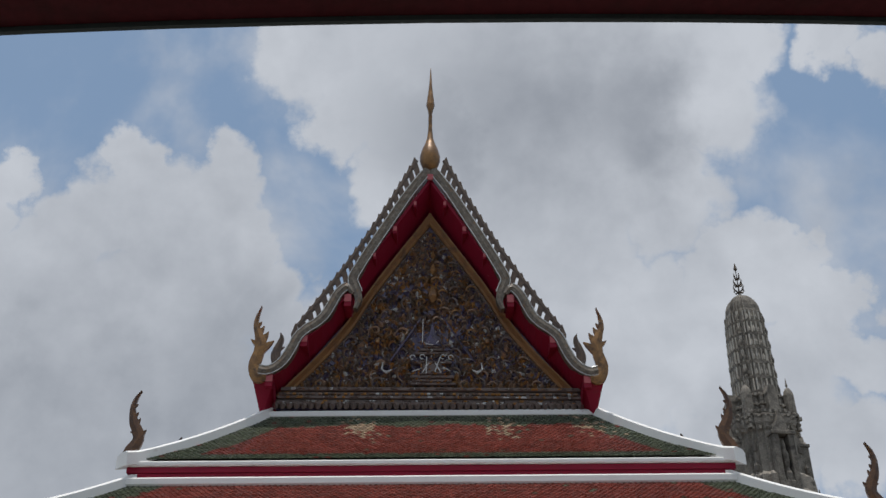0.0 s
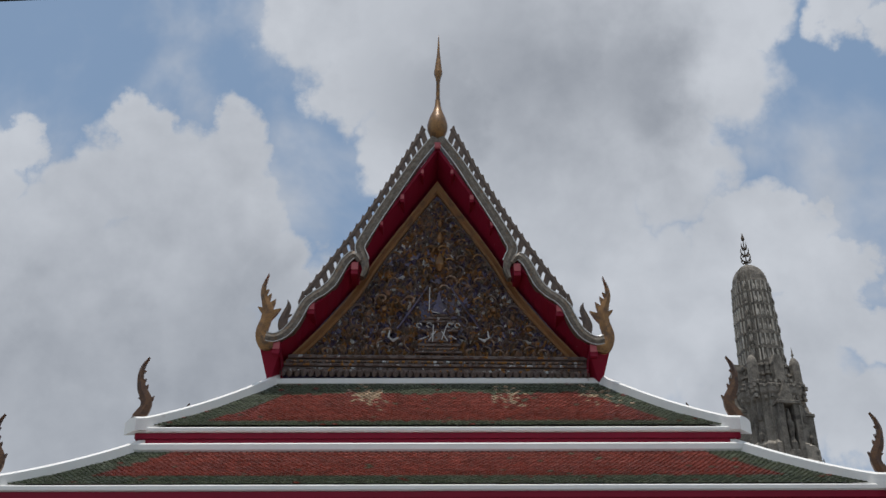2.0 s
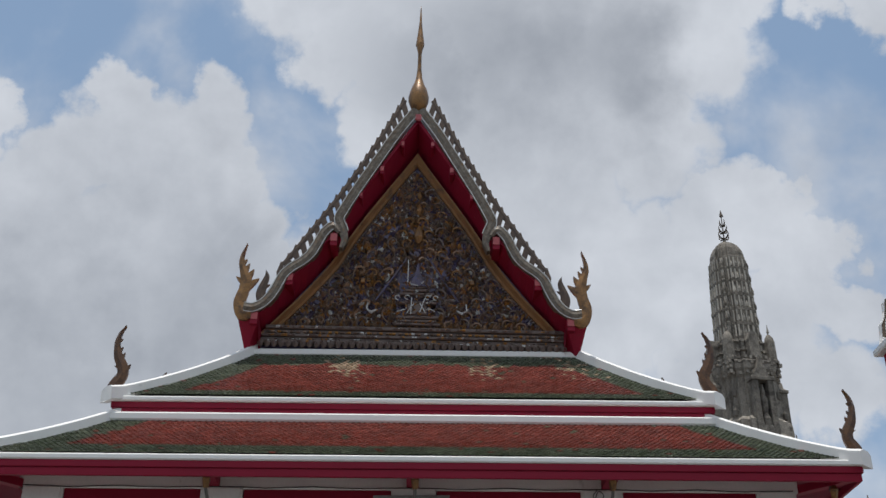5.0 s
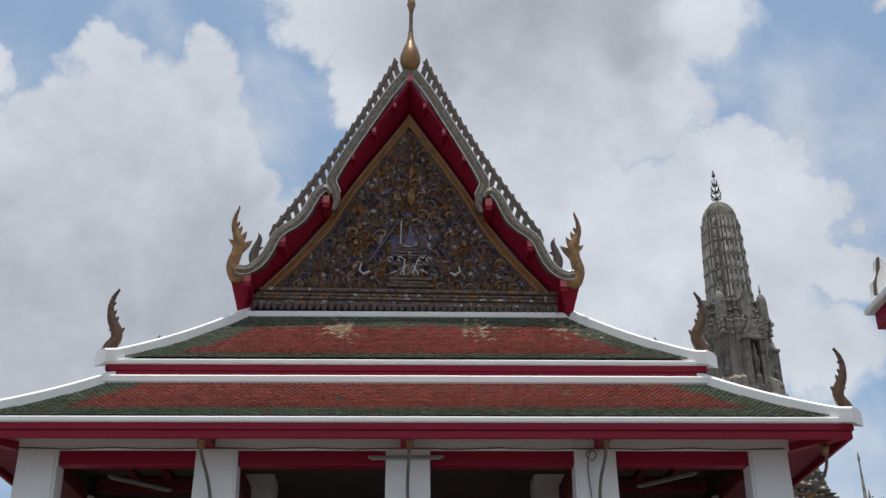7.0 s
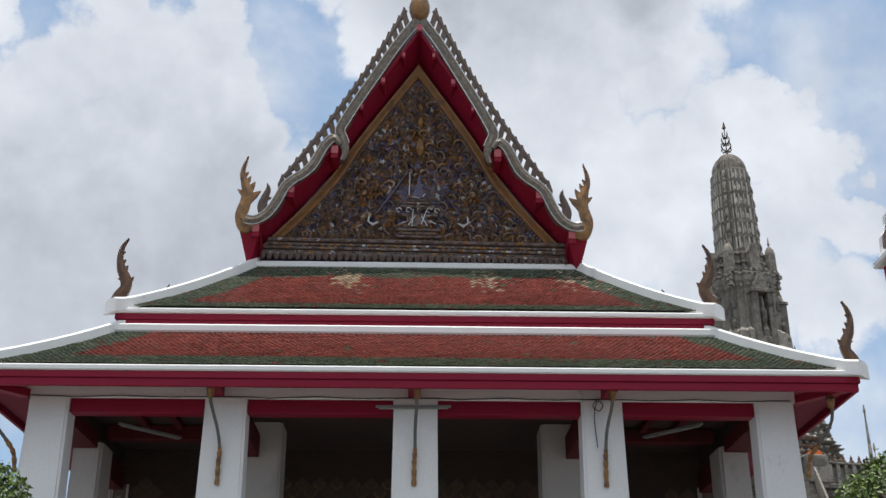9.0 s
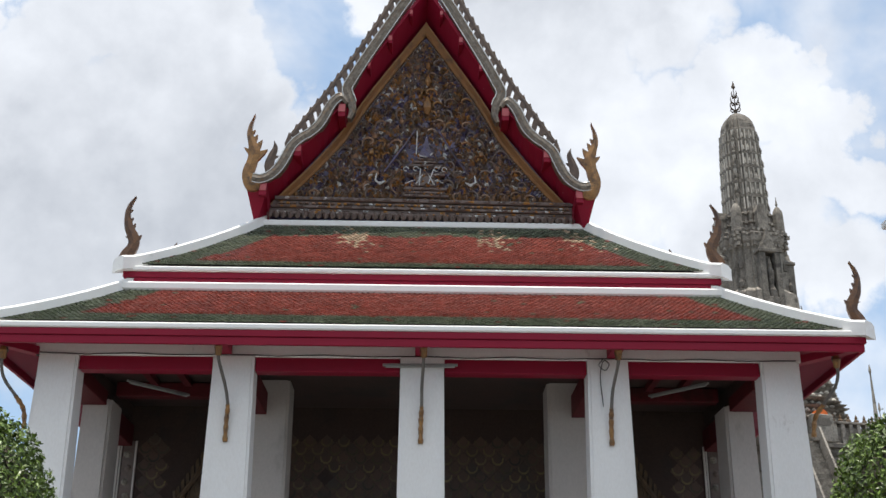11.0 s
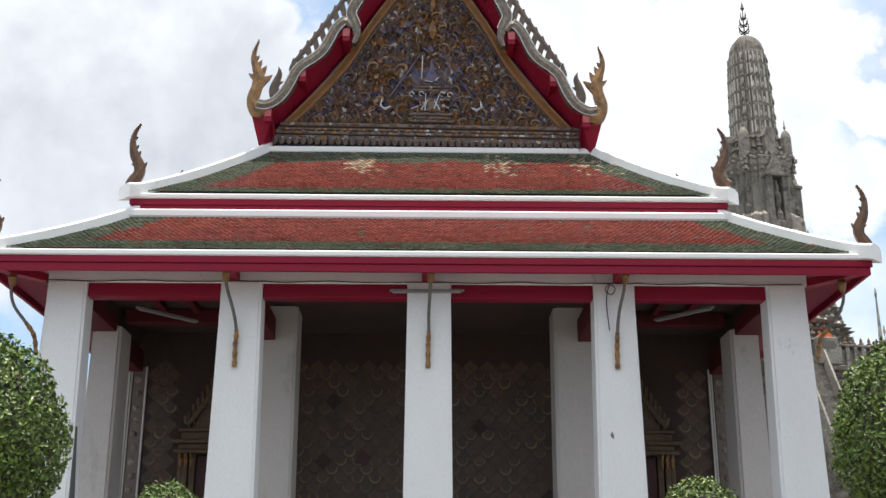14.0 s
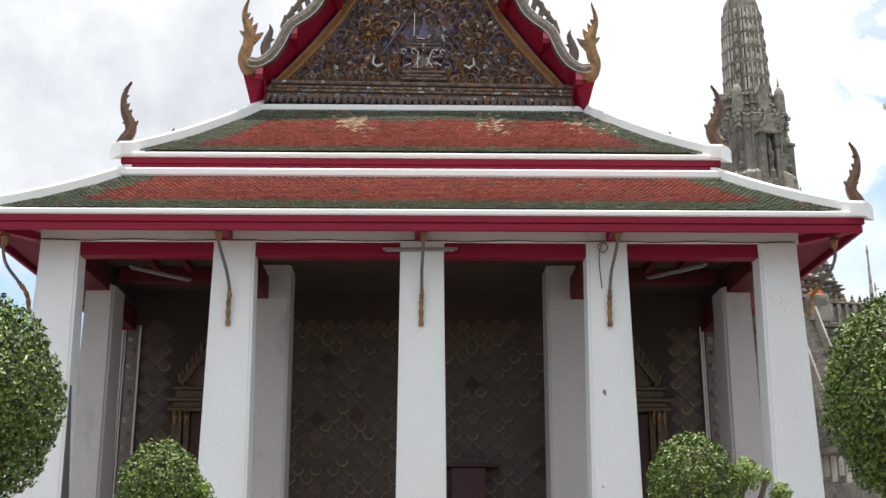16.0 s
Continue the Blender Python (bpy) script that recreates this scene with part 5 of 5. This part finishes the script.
for q in range(4):
    for k, (z, r) in enumerate(((25.9, 1.9), (24.6, 1.75), (23.4, 1.98), (22.6, 2.12), (21.7, 2.4), (20.9, 2.6))):
        bm = bmesh.new()
        for off in (0.62, 0.75):
            lathe(bm, [(0.13, z - 0.3), (0.15, z), (0.05, z + 0.25), (0.02, z + 0.45)], 6, (off * r, -off * r * 0.98))
        bmesh.ops.transform(bm, matrix=Matrix.Rotation(q * math.pi / 2, 4, "Z"), verts=bm.verts[:])
        tower_part("corner_crest", bm, DARK_STONE)
# trident
bm = bmesh.new()
tube(bm, [(0, 0, 34.8), (0, 0, 36.6)], [0.05, 0.03], 6)
tube(bm, [(0, 0, 36.55), (0, 0, 36.68), (0, 0, 36.8), (0, 0, 37.12)], [0.03, 0.13, 0.09, 0.01], 6)
for z, r in ((35.05, 0.40), (35.5, 0.32), (35.95, 0.2)):
    for k in range(4):
        a = k * math.pi / 2 + 0.3
        c, s = math.cos(a), math.sin(a)
        tube(bm, [(0, 0, z), (c * r * 0.7, s * r * 0.7, z + 0.05), (c * r, s * r, z + 0.2), (c * r * 0.95, s * r * 0.95, z + 0.42)], [0.045, 0.055, 0.04, 0.012], 5)
tower_part("trident_finial", bm, IRON, "rusty iron trident finial")
tagged(tower, "weathered grey stucco tower with ribbed shaft and iron trident", "tower")

# ---------------------------------------------------------------- stepped terrace of the great tower
terrace = empty("stepped_terrace", (26, 60, 0))


def terrace_part(name, bm, mat, label=""):
    bmesh.ops.transform(bm, matrix=Matrix.Translation((18.4, 52, 0)) @ Matrix.Rotation(radians(12), 4, "Z") @ Matrix.Translation((-18.4, -52, 0)), verts=bm.verts[:])
    ob = part(name, bm, mat, None, label)
    adopt(terrace, ob)
    return ob


z = 13.0
for k, (h, step, mat) in enumerate(((0.22, 0.25, TOWER_STONE), (0.5, 0.0, TOWER_STONE), (0.3, 0.3, DARK_STONE), (0.22, 0.45, DARK_STONE), (0.65, 0.3, TOWER_STONE), (0.25, 0.6, TOWER_STONE), (0.8, 0.5, TOWER_STONE), (0.3, 0.85, TOWER_STONE), (0.9, 0.7, DARK_STONE), (0.3, 1.1, TOWER_STONE), (1.2, 0.95, TOWER_STONE), (0.35, 1.4, TOWER_STONE), (1.6, 1.25, TOWER_STONE), (5.6, 1.7, TOWER_STONE))):
    terrace_part("tier", made_box((16.4 - step, 52 - step, z - h), (40 + step, 76, z - 0.002), 0.03), mat, "moulded stucco tier")
    bv, bf = [], []
    if k > 0:
        for i in range(34):
            cx, cz, s, d = 16.6 - step + i * 0.34, z - h * 0.5, 0.14, 0.1
            cx += 0.03 * math.sin(i * 5.1)
            y = 52 - step
            o = len(bv)
            tall = h * (0.36 + 0.1 * math.sin(i * 2.7 + k))
            bv += [(cx - s, y, cz - tall), (cx + s, y, cz - tall), (cx + s, y, cz + tall * 0.6), (cx, y, cz + tall * 1.1), (cx - s, y, cz + tall * 0.6), (cx, y - d, cz)]
            bf += [(o + a, o + (a + 1) % 5, o + 5) for a in range(5)]
        bb = bmesh.new()
        vs = [bb.verts.new(c) for c in bv]
        for f in bf:
            bb.faces.new([vs[q] for q in f])
        tagged(terrace_part("carved_band", bb, (STONE_LIGHT, DARK_STONE, TOWER_STONE)[k % 3], "row of small carved blocks"), kind="stuff")
    z -= h
for k in range(40):
    x = 19.4 + k * 0.42
    terrace_part("parapet_post", made_box((x - 0.1, 51.85, 13.0), (x + 0.1, 52.2, 13.95), 0.02), STONE, "grey parapet post")
    bm = bmesh.new()
    lathe(bm, [(0.12, 14.06), (0.14, 14.14), (0.06, 14.24), (0.08, 14.29), (0.015, 14.45)], 6, (x, 52.02))
    terrace_part("post_finial", bm, BROWN_GILT, "small brownish finial")
terrace_part("parapet", made_box((18.2, 51.95, 13.0), (36, 52.1, 13.8)), TOWER_STONE, "grey parapet panel")
terrace_part("parapet_rail", made_box((18.2, 51.8, 13.95), (36, 52.25, 14.06), 0.02), TOWER_STONE, "grey parapet rail")
terrace_part("gate_pier", made_box((18.1, 51.6, 13.0), (19.2, 52.4, 14.3), 0.04), STONE, "grey gate pier behind a dark plate")
# dark plate on the solid pier stands in for a shaded slot
terrace_part("gate_opening", made_box((18.4, 51.58, 13.75), (19.0, 51.7, 14.1)), DARK_STONE, "dark plate for a shaded slot")
# steep stair with two strings
for k in range(26):
    zz = 13.4 - k * 0.26
    terrace_part("stair_step", made_box((17.3, 51.9 - k * 0.13, zz - 0.258), (18.3, 52.2, zz)), TOWER_STONE, "steep grey step")
for x in (17.2, 18.42):
    bm = bmesh.new()
    v = [bm.verts.new(c) for c in ((x - 0.055, 51.7, 13.9), (x + 0.055, 51.7, 13.9), (x + 0.055, 48.6, 7.3), (x - 0.055, 48.6, 7.3), (x - 0.055, 52.2, 13.3), (x + 0.055, 52.2, 13.3), (x + 0.055, 49.1, 6.9), (x - 0.055, 49.1, 6.9))]
    for f in ((0, 1, 2, 3), (7, 6, 5, 4), (0, 4, 5, 1), (1, 5, 6, 2), (2, 6, 7, 3), (3, 7, 4, 0)):
        bm.faces.new([v[i] for i in f])
    terrace_part("stair_string", bm, STONE, "grey stair string")
# carved mound of the next stage, set behind the parapet
prof = []
knob = bmesh.new()
for k in range(13):
    f = k / 12
    z, r = 13.0 + 4.4 * f, (4.9 if k % 3 else 5.1) - 0.3 * f - 1.1 * f ** 3
    prof += [(r, z), (r * 1.02, z + 0.08), (r * 0.96, z + 0.13), (r * 0.95, z + 0.29)]
    for q in range(4):
        for i in range(17):
            off = -0.6 + 0.075 * i
            deep = 0.97 if abs(off) < 0.42 else 0.85
            p = Matrix.Rotation(q * math.pi / 2, 4, "Z") @ Vector((off * r, -r * deep, 0)) + Vector((17.3, 57.0, z + 0.2 + knobs.uniform(-0.05, 0.05)))
            s, out = knobs.uniform(0.10, 0.17), Matrix.Rotation(q * math.pi / 2, 4, "Z") @ Vector((0, -1, 0))
            across = Vector((-out.y, out.x, 0))
            v = [knob.verts.new(p + c) for c in (-across * s, -Vector((0, 0, s * 0.5)), across * s, Vector((0, 0, s * 0.9)), out * s * 0.45)]
            for k0, k1 in ((0, 1), (1, 2), (2, 3), (3, 0)):
                knob.faces.new((v[k0], v[k1], v[4]))
bm = bmesh.new()
lathe(bm, prof, plan=REDENT, at=(17.3, 57.0))
terrace_part("carved_stage", bm, TOWER_STONE, "weathered grey carved stage")
tagged(terrace_part("stage_carving", knob, STONE_LIGHT, "rows of small pale carved leaves"), kind="stuff")
bm = bmesh.new()
prism(bm, [(18.45, 14.3), (18.5, 14.52), (18.72, 14.62), (18.95, 14.5), (19.05, 14.3)], 51.75, 52.3)
terrace_part("saffron_cloth", bm, ORANGE_CLOTH, "saffron cloth draped on the pier")
tagged(terrace, "stepped grey stucco terrace with parapet and steep stair", "terrace")

for x, y, z0, z1, r in ((36.6, 89.0, 12.0, 27.6, 0.2), (38.2, 92.0, 12.0, 25.2, 0.1)):
    ob = empty("slender_spire", (x, y, 0))
    bm = bmesh.new()
    lathe(bm, [(2.6, 0), (2.2, 6), (1.2, 12), (0.6, 16), (r * 2.2, 20.5), (r * 1.2, 21.5), (r * 1.25, 21.8), (r * 0.7, z1 - 3.5), (r * 0.3, z1 - 0.8), (0.12, z1 - 0.55), (0.04, z1)], 10, (x, y))
    s = part("spire_body", bm, STONE, None, "grey stucco spire")
    adopt(ob, s)
    tagged(ob, "far slender grey stupa spire", "spire", group="far spires")

# ---------------------------------------------------------------- neighbouring pavilion, only its eave corner in view
pav = empty("side_pavilion", (8.5, 13.0, 0))
made = []
made.append(part("eave_cap", made_box((6.20, 11.9, 7.60), (11.0, 14.05, 7.70), 0.02), RIDGE, None, "whitewashed eave edge"))
made.append(part("fascia_board", made_box((6.30, 12.0, 7.36), (10.9, 13.95, 7.598), 0.01), RED, None, "red eave board"))
bm = bmesh.new()
v = [bm.verts.new(c) for c in ((6.9, 12.0, 7.70), (10.95, 12.0, 7.70), (10.95, 13.9, 7.70), (6.9, 13.9, 7.70), (8.0, 12.95, 8.6), (9.6, 12.95, 8.6))]
for f in ((3, 2, 1, 0), (0, 1, 5, 4), (2, 3, 4, 5), (1, 2, 5), (3, 0, 4)):
    bm.faces.new([v[i] for i in f])
made.append(part("tiled_roof", bm, ORANGE_TILE, None, "small tiled roof"))
bm = bmesh.new()
prism(bm, [(6.26, 7.70), (6.62, 7.70), (6.72, 8.0), (6.62, 8.22), (6.52, 8.30), (6.43, 8.38), (6.42, 8.24), (6.38, 8.12), (6.33, 8.05), (6.32, 7.9), (6.30, 7.8)], 13.8, 14.0)
made.append(part("corner_finial", bm, RIDGE, None, "white plaster corner finial"))
bm = bmesh.new()
prism(bm, [(6.40, 8.36), (6.44, 8.37), (6.42, 8.2), (6.36, 8.08), (6.33, 7.95), (6.32, 7.8), (6.27, 7.8), (6.29, 7.98), (6.35, 8.1)], 13.78, 13.799)
made.append(part("finial_edge", bm, IRON, None, "dark weathered edge"))
for x in (7.2, 10.2):
    for y in (12.4, 13.6):
        made.append(part("post", made_box((x - 0.15, y - 0.15, 0), (x + 0.15, y + 0.15, 7.358), 0.02), WHITE, None, "white post"))
adopt(pav, *made)
tagged(pav, "small pavilion with white eave and red fascia", "pavilion")

# ---------------------------------------------------------------- the gateway over the camera
gate = empty("gate_pavilion", (0, 1.0, 0))
made = []
n = 24
for name, mat, lo, hi, y0, y1, lab in (("lintel_beam", SHADED_RED, 0.010, 0.42, 1.40, 1.588, "dark red beam bowed to follow the lens"), ("beam_trim", DARK_GREEN, 0.0, 0.04, 1.59, 1.6, "dark green trim under the beam")):
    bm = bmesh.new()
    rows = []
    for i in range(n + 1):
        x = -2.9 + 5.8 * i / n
        # the drop toward both ends copies lens distortion of a straight beam
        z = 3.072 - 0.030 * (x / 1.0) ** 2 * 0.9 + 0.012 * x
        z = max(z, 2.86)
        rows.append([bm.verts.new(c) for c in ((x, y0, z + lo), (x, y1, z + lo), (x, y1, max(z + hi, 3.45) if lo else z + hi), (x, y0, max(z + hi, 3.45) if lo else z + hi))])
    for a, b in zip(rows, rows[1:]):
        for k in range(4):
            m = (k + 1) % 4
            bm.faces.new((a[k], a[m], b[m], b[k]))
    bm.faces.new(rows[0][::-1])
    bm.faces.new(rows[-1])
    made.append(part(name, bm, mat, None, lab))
made.append(part("gate_ceiling", made_box((-3.2, -2.6, 3.5), (3.2, 1.9, 3.6)), TIMBER, None, "dark red boarded ceiling"))
for x in (-3.05, 3.05):
    for y in (-2.2, 1.69):
        made.append(part("gate_post", made_box((x - 0.145, y - 0.15, 0), (x + 0.145, y + 0.15, 3.498), 0.02), WHITE, None, "white post"))
adopt(gate, *made)
tagged(gate, "gate pavilion with a dark red beam overhead", "gate")

# ---------------------------------------------------------------- clipped trees


def crown_mesh(name, balls, count, leaf_size, seed, mat, shell=0.76):
    """Many small bent leaves over the surface and just under it."""
    g = np.random.default_rng(seed)
    verts, faces = [], []
    weight = np.array([b[3] * b[3] for b in balls])
    weight = weight / weight.sum()
    for (cx, cy, cz, rx, rz), share in zip(balls, weight):
        k = int(count * share)
        d = g.normal(size=(k, 3))
        d /= np.linalg.norm(d, axis=1, keepdims=True)
        lump = 1 + 0.05 * np.sin(d[:, 0] * 9 + seed) * np.sin(d[:, 2] * 8 + 1.3 * seed) + 0.035 * np.sin(d[:, 1] * 17) * np.sin(d[:, 2] * 21 + seed)
        r = (shell + (1 - shell) * g.random(k) ** 0.6) * lump + (g.random(k) < 0.03) * g.random(k) * 0.06
        taper = 1 - 0.10 * np.clip(d[:, 2], 0, 1)
        c = np.stack([cx + d[:, 0] * rx * r * taper, cy + d[:, 1] * rx * r * taper, cz + d[:, 2] * rz * r], 1)
        nrm = d + g.normal(size=(k, 3)) * 0.55
        nrm /= np.linalg.norm(nrm, axis=1, keepdims=True)
        t = np.cross(nrm, g.normal(size=(k, 3)))
        t /= np.linalg.norm(t, axis=1, keepdims=True)
        b = np.cross(nrm, t)
        s = leaf_size * g.uniform(0.65, 1.3, k)[:, None]
        pts = np.stack([c - t * s, c + b * s * 0.5 + nrm * s * 0.16, c + t * s, c - b * s * 0.5 + nrm * s * 0.16], 1)
        o = len(verts)
        verts += pts.reshape(-1, 3).tolist()
        for i in range(k):
            q = o + 4 * i
            faces += [(q, q + 1, q + 2), (q, q + 2, q + 3)]
    me = bpy.data.meshes.new(name)
    me.from_pydata(verts, [], faces)
    me.materials.append(mat)
    return new(name, me)


def topiary(x, y, balls, count, leaf, seed, label, fresh=(), fresh_count=0):
    tree = empty("topiary_tree", (x, y, 0))
    made = []
    main = crown_mesh("crown", balls, count, leaf, seed, LEAF)
    made.append(main)
    # dark solids added inside the crown give the shaded depth between leaves
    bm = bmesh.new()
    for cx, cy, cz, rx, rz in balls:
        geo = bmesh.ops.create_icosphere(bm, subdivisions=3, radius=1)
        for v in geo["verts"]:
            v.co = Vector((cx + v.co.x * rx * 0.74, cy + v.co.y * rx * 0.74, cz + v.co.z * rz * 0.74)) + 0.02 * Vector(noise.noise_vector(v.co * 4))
    made.append(part("twig_core", bm, CORE_SHADE, None, "dark solid core for the shade between leaves"))
    if fresh:
        made.append(crown_mesh("new_growth", fresh, fresh_count, leaf, seed + 50, NEW_LEAF, 0.3))
    bm = bmesh.new()
    base = balls[0]
    pts = smooth_path([(x + 0.08, y, 0), (x - 0.03, y + 0.03, 0.7), (x + 0.04, y, 1.4), (base[0], base[1], base[2] - base[4] * 0.75)], 5)
    tube(bm, pts, [0.11 - 0.05 * i / len(pts) for i in range(len(pts))], 9)
    for cx, cy, cz, rx, rz in list(balls[1:]) + list(fresh):
        tube(bm, smooth_path([(x + 0.02, y, 1.2), ((x + cx) / 2 + 0.05, cy, (1.2 + cz) / 2 - 0.1), (cx, cy, cz)], 4), 0.03, 6)
    made.append(part("trunk", bm, BARK, None, "grey branching trunk"))
    adopt(tree, *made)
    tagged(tree, label, "tree", group="clipped trees")


topiary(-3.96, 10, [(-3.96, 10, 3.07, 0.80, 0.99)], 19000, 0.027, 1, "large egg-shaped clipped green tree beside the path")
topiary(4.40, 10, [(4.40, 10, 3.10, 0.80, 0.99)], 19000, 0.027, 2, "large egg-shaped clipped green tree beside the path")
topiary(-2.70, 12, [(-2.69, 12, 2.39, 0.47, 0.57)], 9500, 0.022, 3, "round clipped green bush on a stem", [(-2.22, 11.9, 2.42, 0.1, 0.1), (-2.15, 12, 2.28, 0.08, 0.1)], 400)
topiary(2.84, 12, [(2.84, 12, 2.42, 0.49, 0.62)], 9500, 0.022, 4, "round clipped green bush with fresh side shoots", [(3.40, 12, 2.60, 0.19, 0.19), (3.62, 12, 2.56, 0.07, 0.1), (3.75, 12.0, 2.42, 0.13, 0.1)], 1300)
bm = bmesh.new()
tube(bm, [(-4.27, 14, 0.0), (-4.27, 14, 2.2), (-4.30, 14, 3.0), (-4.33, 14, 3.85)], [0.06, 0.055, 0.035, 0.012], 8)
tagged(part("closed_parasol", bm, CABLE), "furled black parasol standing on the paving", "parasol")

# ---------------------------------------------------------------- roof tiles
PALE_TILE = material("pale brown tile", (0.36, 0.28, 0.19), (0.30, 0.18, 0.12), 0.2, scale=5, spread=0.25)
TW, TE, TL = 0.102, 0.078, 0.135     # width, exposed length, full length


def tile_mesh(mat):
    """A thin plate with a pointed tail."""
    h, t = TW / 2 - 0.004, 0.018
    rim = [(-h, TL), (h, TL), (h, 0.048), (0, 0.0), (-h, 0.048)]
    v = [(x, y, 0.026 - 0.022 * y / TL) for x, y in rim] + [(x, y, 0.026 - 0.022 * y / TL - t) for x, y in rim]
    f = [(0, 4, 3, 2, 1)] + [(i, (i + 1) % 5, 5 + (i + 1) % 5, 5 + i) for i in range(5)]
    me = bpy.data.meshes.new("roof_tile")
    me.from_pydata(v, [], f)
    me.materials.append(mat)
    return me


TILES = [tile_mesh(m) for m in (ORANGE_TILE, GREEN_TILE, PALE_TILE)]
rt = random.Random(3)


def lay(roof, y0, x0, z0, run, rise, colour_of, singles):
    """Rows of tiles up the front slope; the first rows are single pieces, the rest one piece per colour."""
    inv = world_of(roof).inverted()
    length = sum((Vector((run / 40, slope(0, rise, (i + 1) / 40) - slope(0, rise, i / 40)))).length for i in range(40))
    rows = int(length / TE)
    batch = {0: ([], []), 1: ([], []), 2: ([], [])}
    count = 0
    for r in range(rows):
        s = 0.035 + 0.955 * r / rows
        ds = 0.01
        y, z = y0 + run * s, slope(z0, rise, s)
        up = Vector((0, run * ds, slope(z0, rise, s + ds) - z)).normalized()
        nrm = Vector((1, 0, 0)).cross(up)
        half = x0 - run * s - 0.05
        n = int(2 * half / TW) + 1
        for c in range(-n // 2 - 1, n // 2 + 2):
            x = (c + 0.5 * (r % 2)) * TW
            if abs(x) > half:
                continue
            kind = colour_of(x, s, half)
            j = rt.uniform(-0.006, 0.006)
            tilt = rt.gauss(0, 0.022)
            u2 = (up + nrm * tilt * 0.6).normalized()
            x2 = (Vector((1, 0, 0)) + nrm * rt.gauss(0, 0.022)).normalized()
            n2 = x2.cross(u2).normalized()
            m = Matrix((x2, u2, n2)).transposed().to_4x4()
            m.translation = Vector((x + j, y, z)) + nrm * 0.012
            if count < singles:
                ob = new("roof_tile", TILES[kind])
                ob.matrix_basis = inv @ m
                ob.parent = roof
            else:
                vs, fs = batch[kind]
                o = len(vs)
                vs += [m @ v.co for v in TILES[kind].vertices]
                fs += [[o + k for k in p.vertices] for p in TILES[kind].polygons]
            count += 1
    for kind, (vs, fs) in batch.items():
        if not vs:
            continue
        me = bpy.data.meshes.new("roof_tiles")
        me.from_pydata(vs, [], fs)
        me.materials.append((ORANGE_TILE, GREEN_TILE, PALE_TILE)[kind])
        ob = new("roof_tiles", me)
        adopt(roof, ob)
        tagged(ob, ("orange-red glazed roof tiles", "dark green glazed roof tiles", "pale brown roof tiles")[kind], kind="stuff")


def lower_colour(x, s, half):
    tooth = 0.03 * (abs((x / 0.38) % 1 - 0.5) - 0.25)
    if s < 0.24 + tooth or half - abs(x) < 1.0 - 0.2 * s + 2 * tooth or s > 0.985:
        return 1 if rt.random() > 0.02 else 0
    return 0 if rt.random() > 0.012 else 1


def upper_colour(x, s, half):
    tooth = 0.05 * (abs((x / 0.42) % 1 - 0.5) - 0.25) + 0.02 * math.sin(x * 3.1)
    # pale tiles gather round three spots, thinning outward
    for cx, amount in ((-1.3, 0.95), (1.35, 0.7), (3.1, 0.4)):
        if rt.random() < amount * math.exp(-((x - cx + 0.5 * (s - 0.7)) / 0.30) ** 2 - ((s - 0.70) / 0.17) ** 2):
            return 2
    if s > 0.75 + tooth or s < 0.13 or half - abs(x) < 0.85 + 1.5 * tooth:
        return 1 if rt.random() > 0.02 else 0
    return 0 if rt.random() > 0.012 else 1


lay(lower_roof, EAVE_Y, EAVE_X, EAVE_Z, LOW_RUN, LOW_RISE, lower_colour, 300)
lay(upper_roof, UP_Y, UP_X, UP_Z, UP_RUN, UP_RISE, upper_colour, 300)
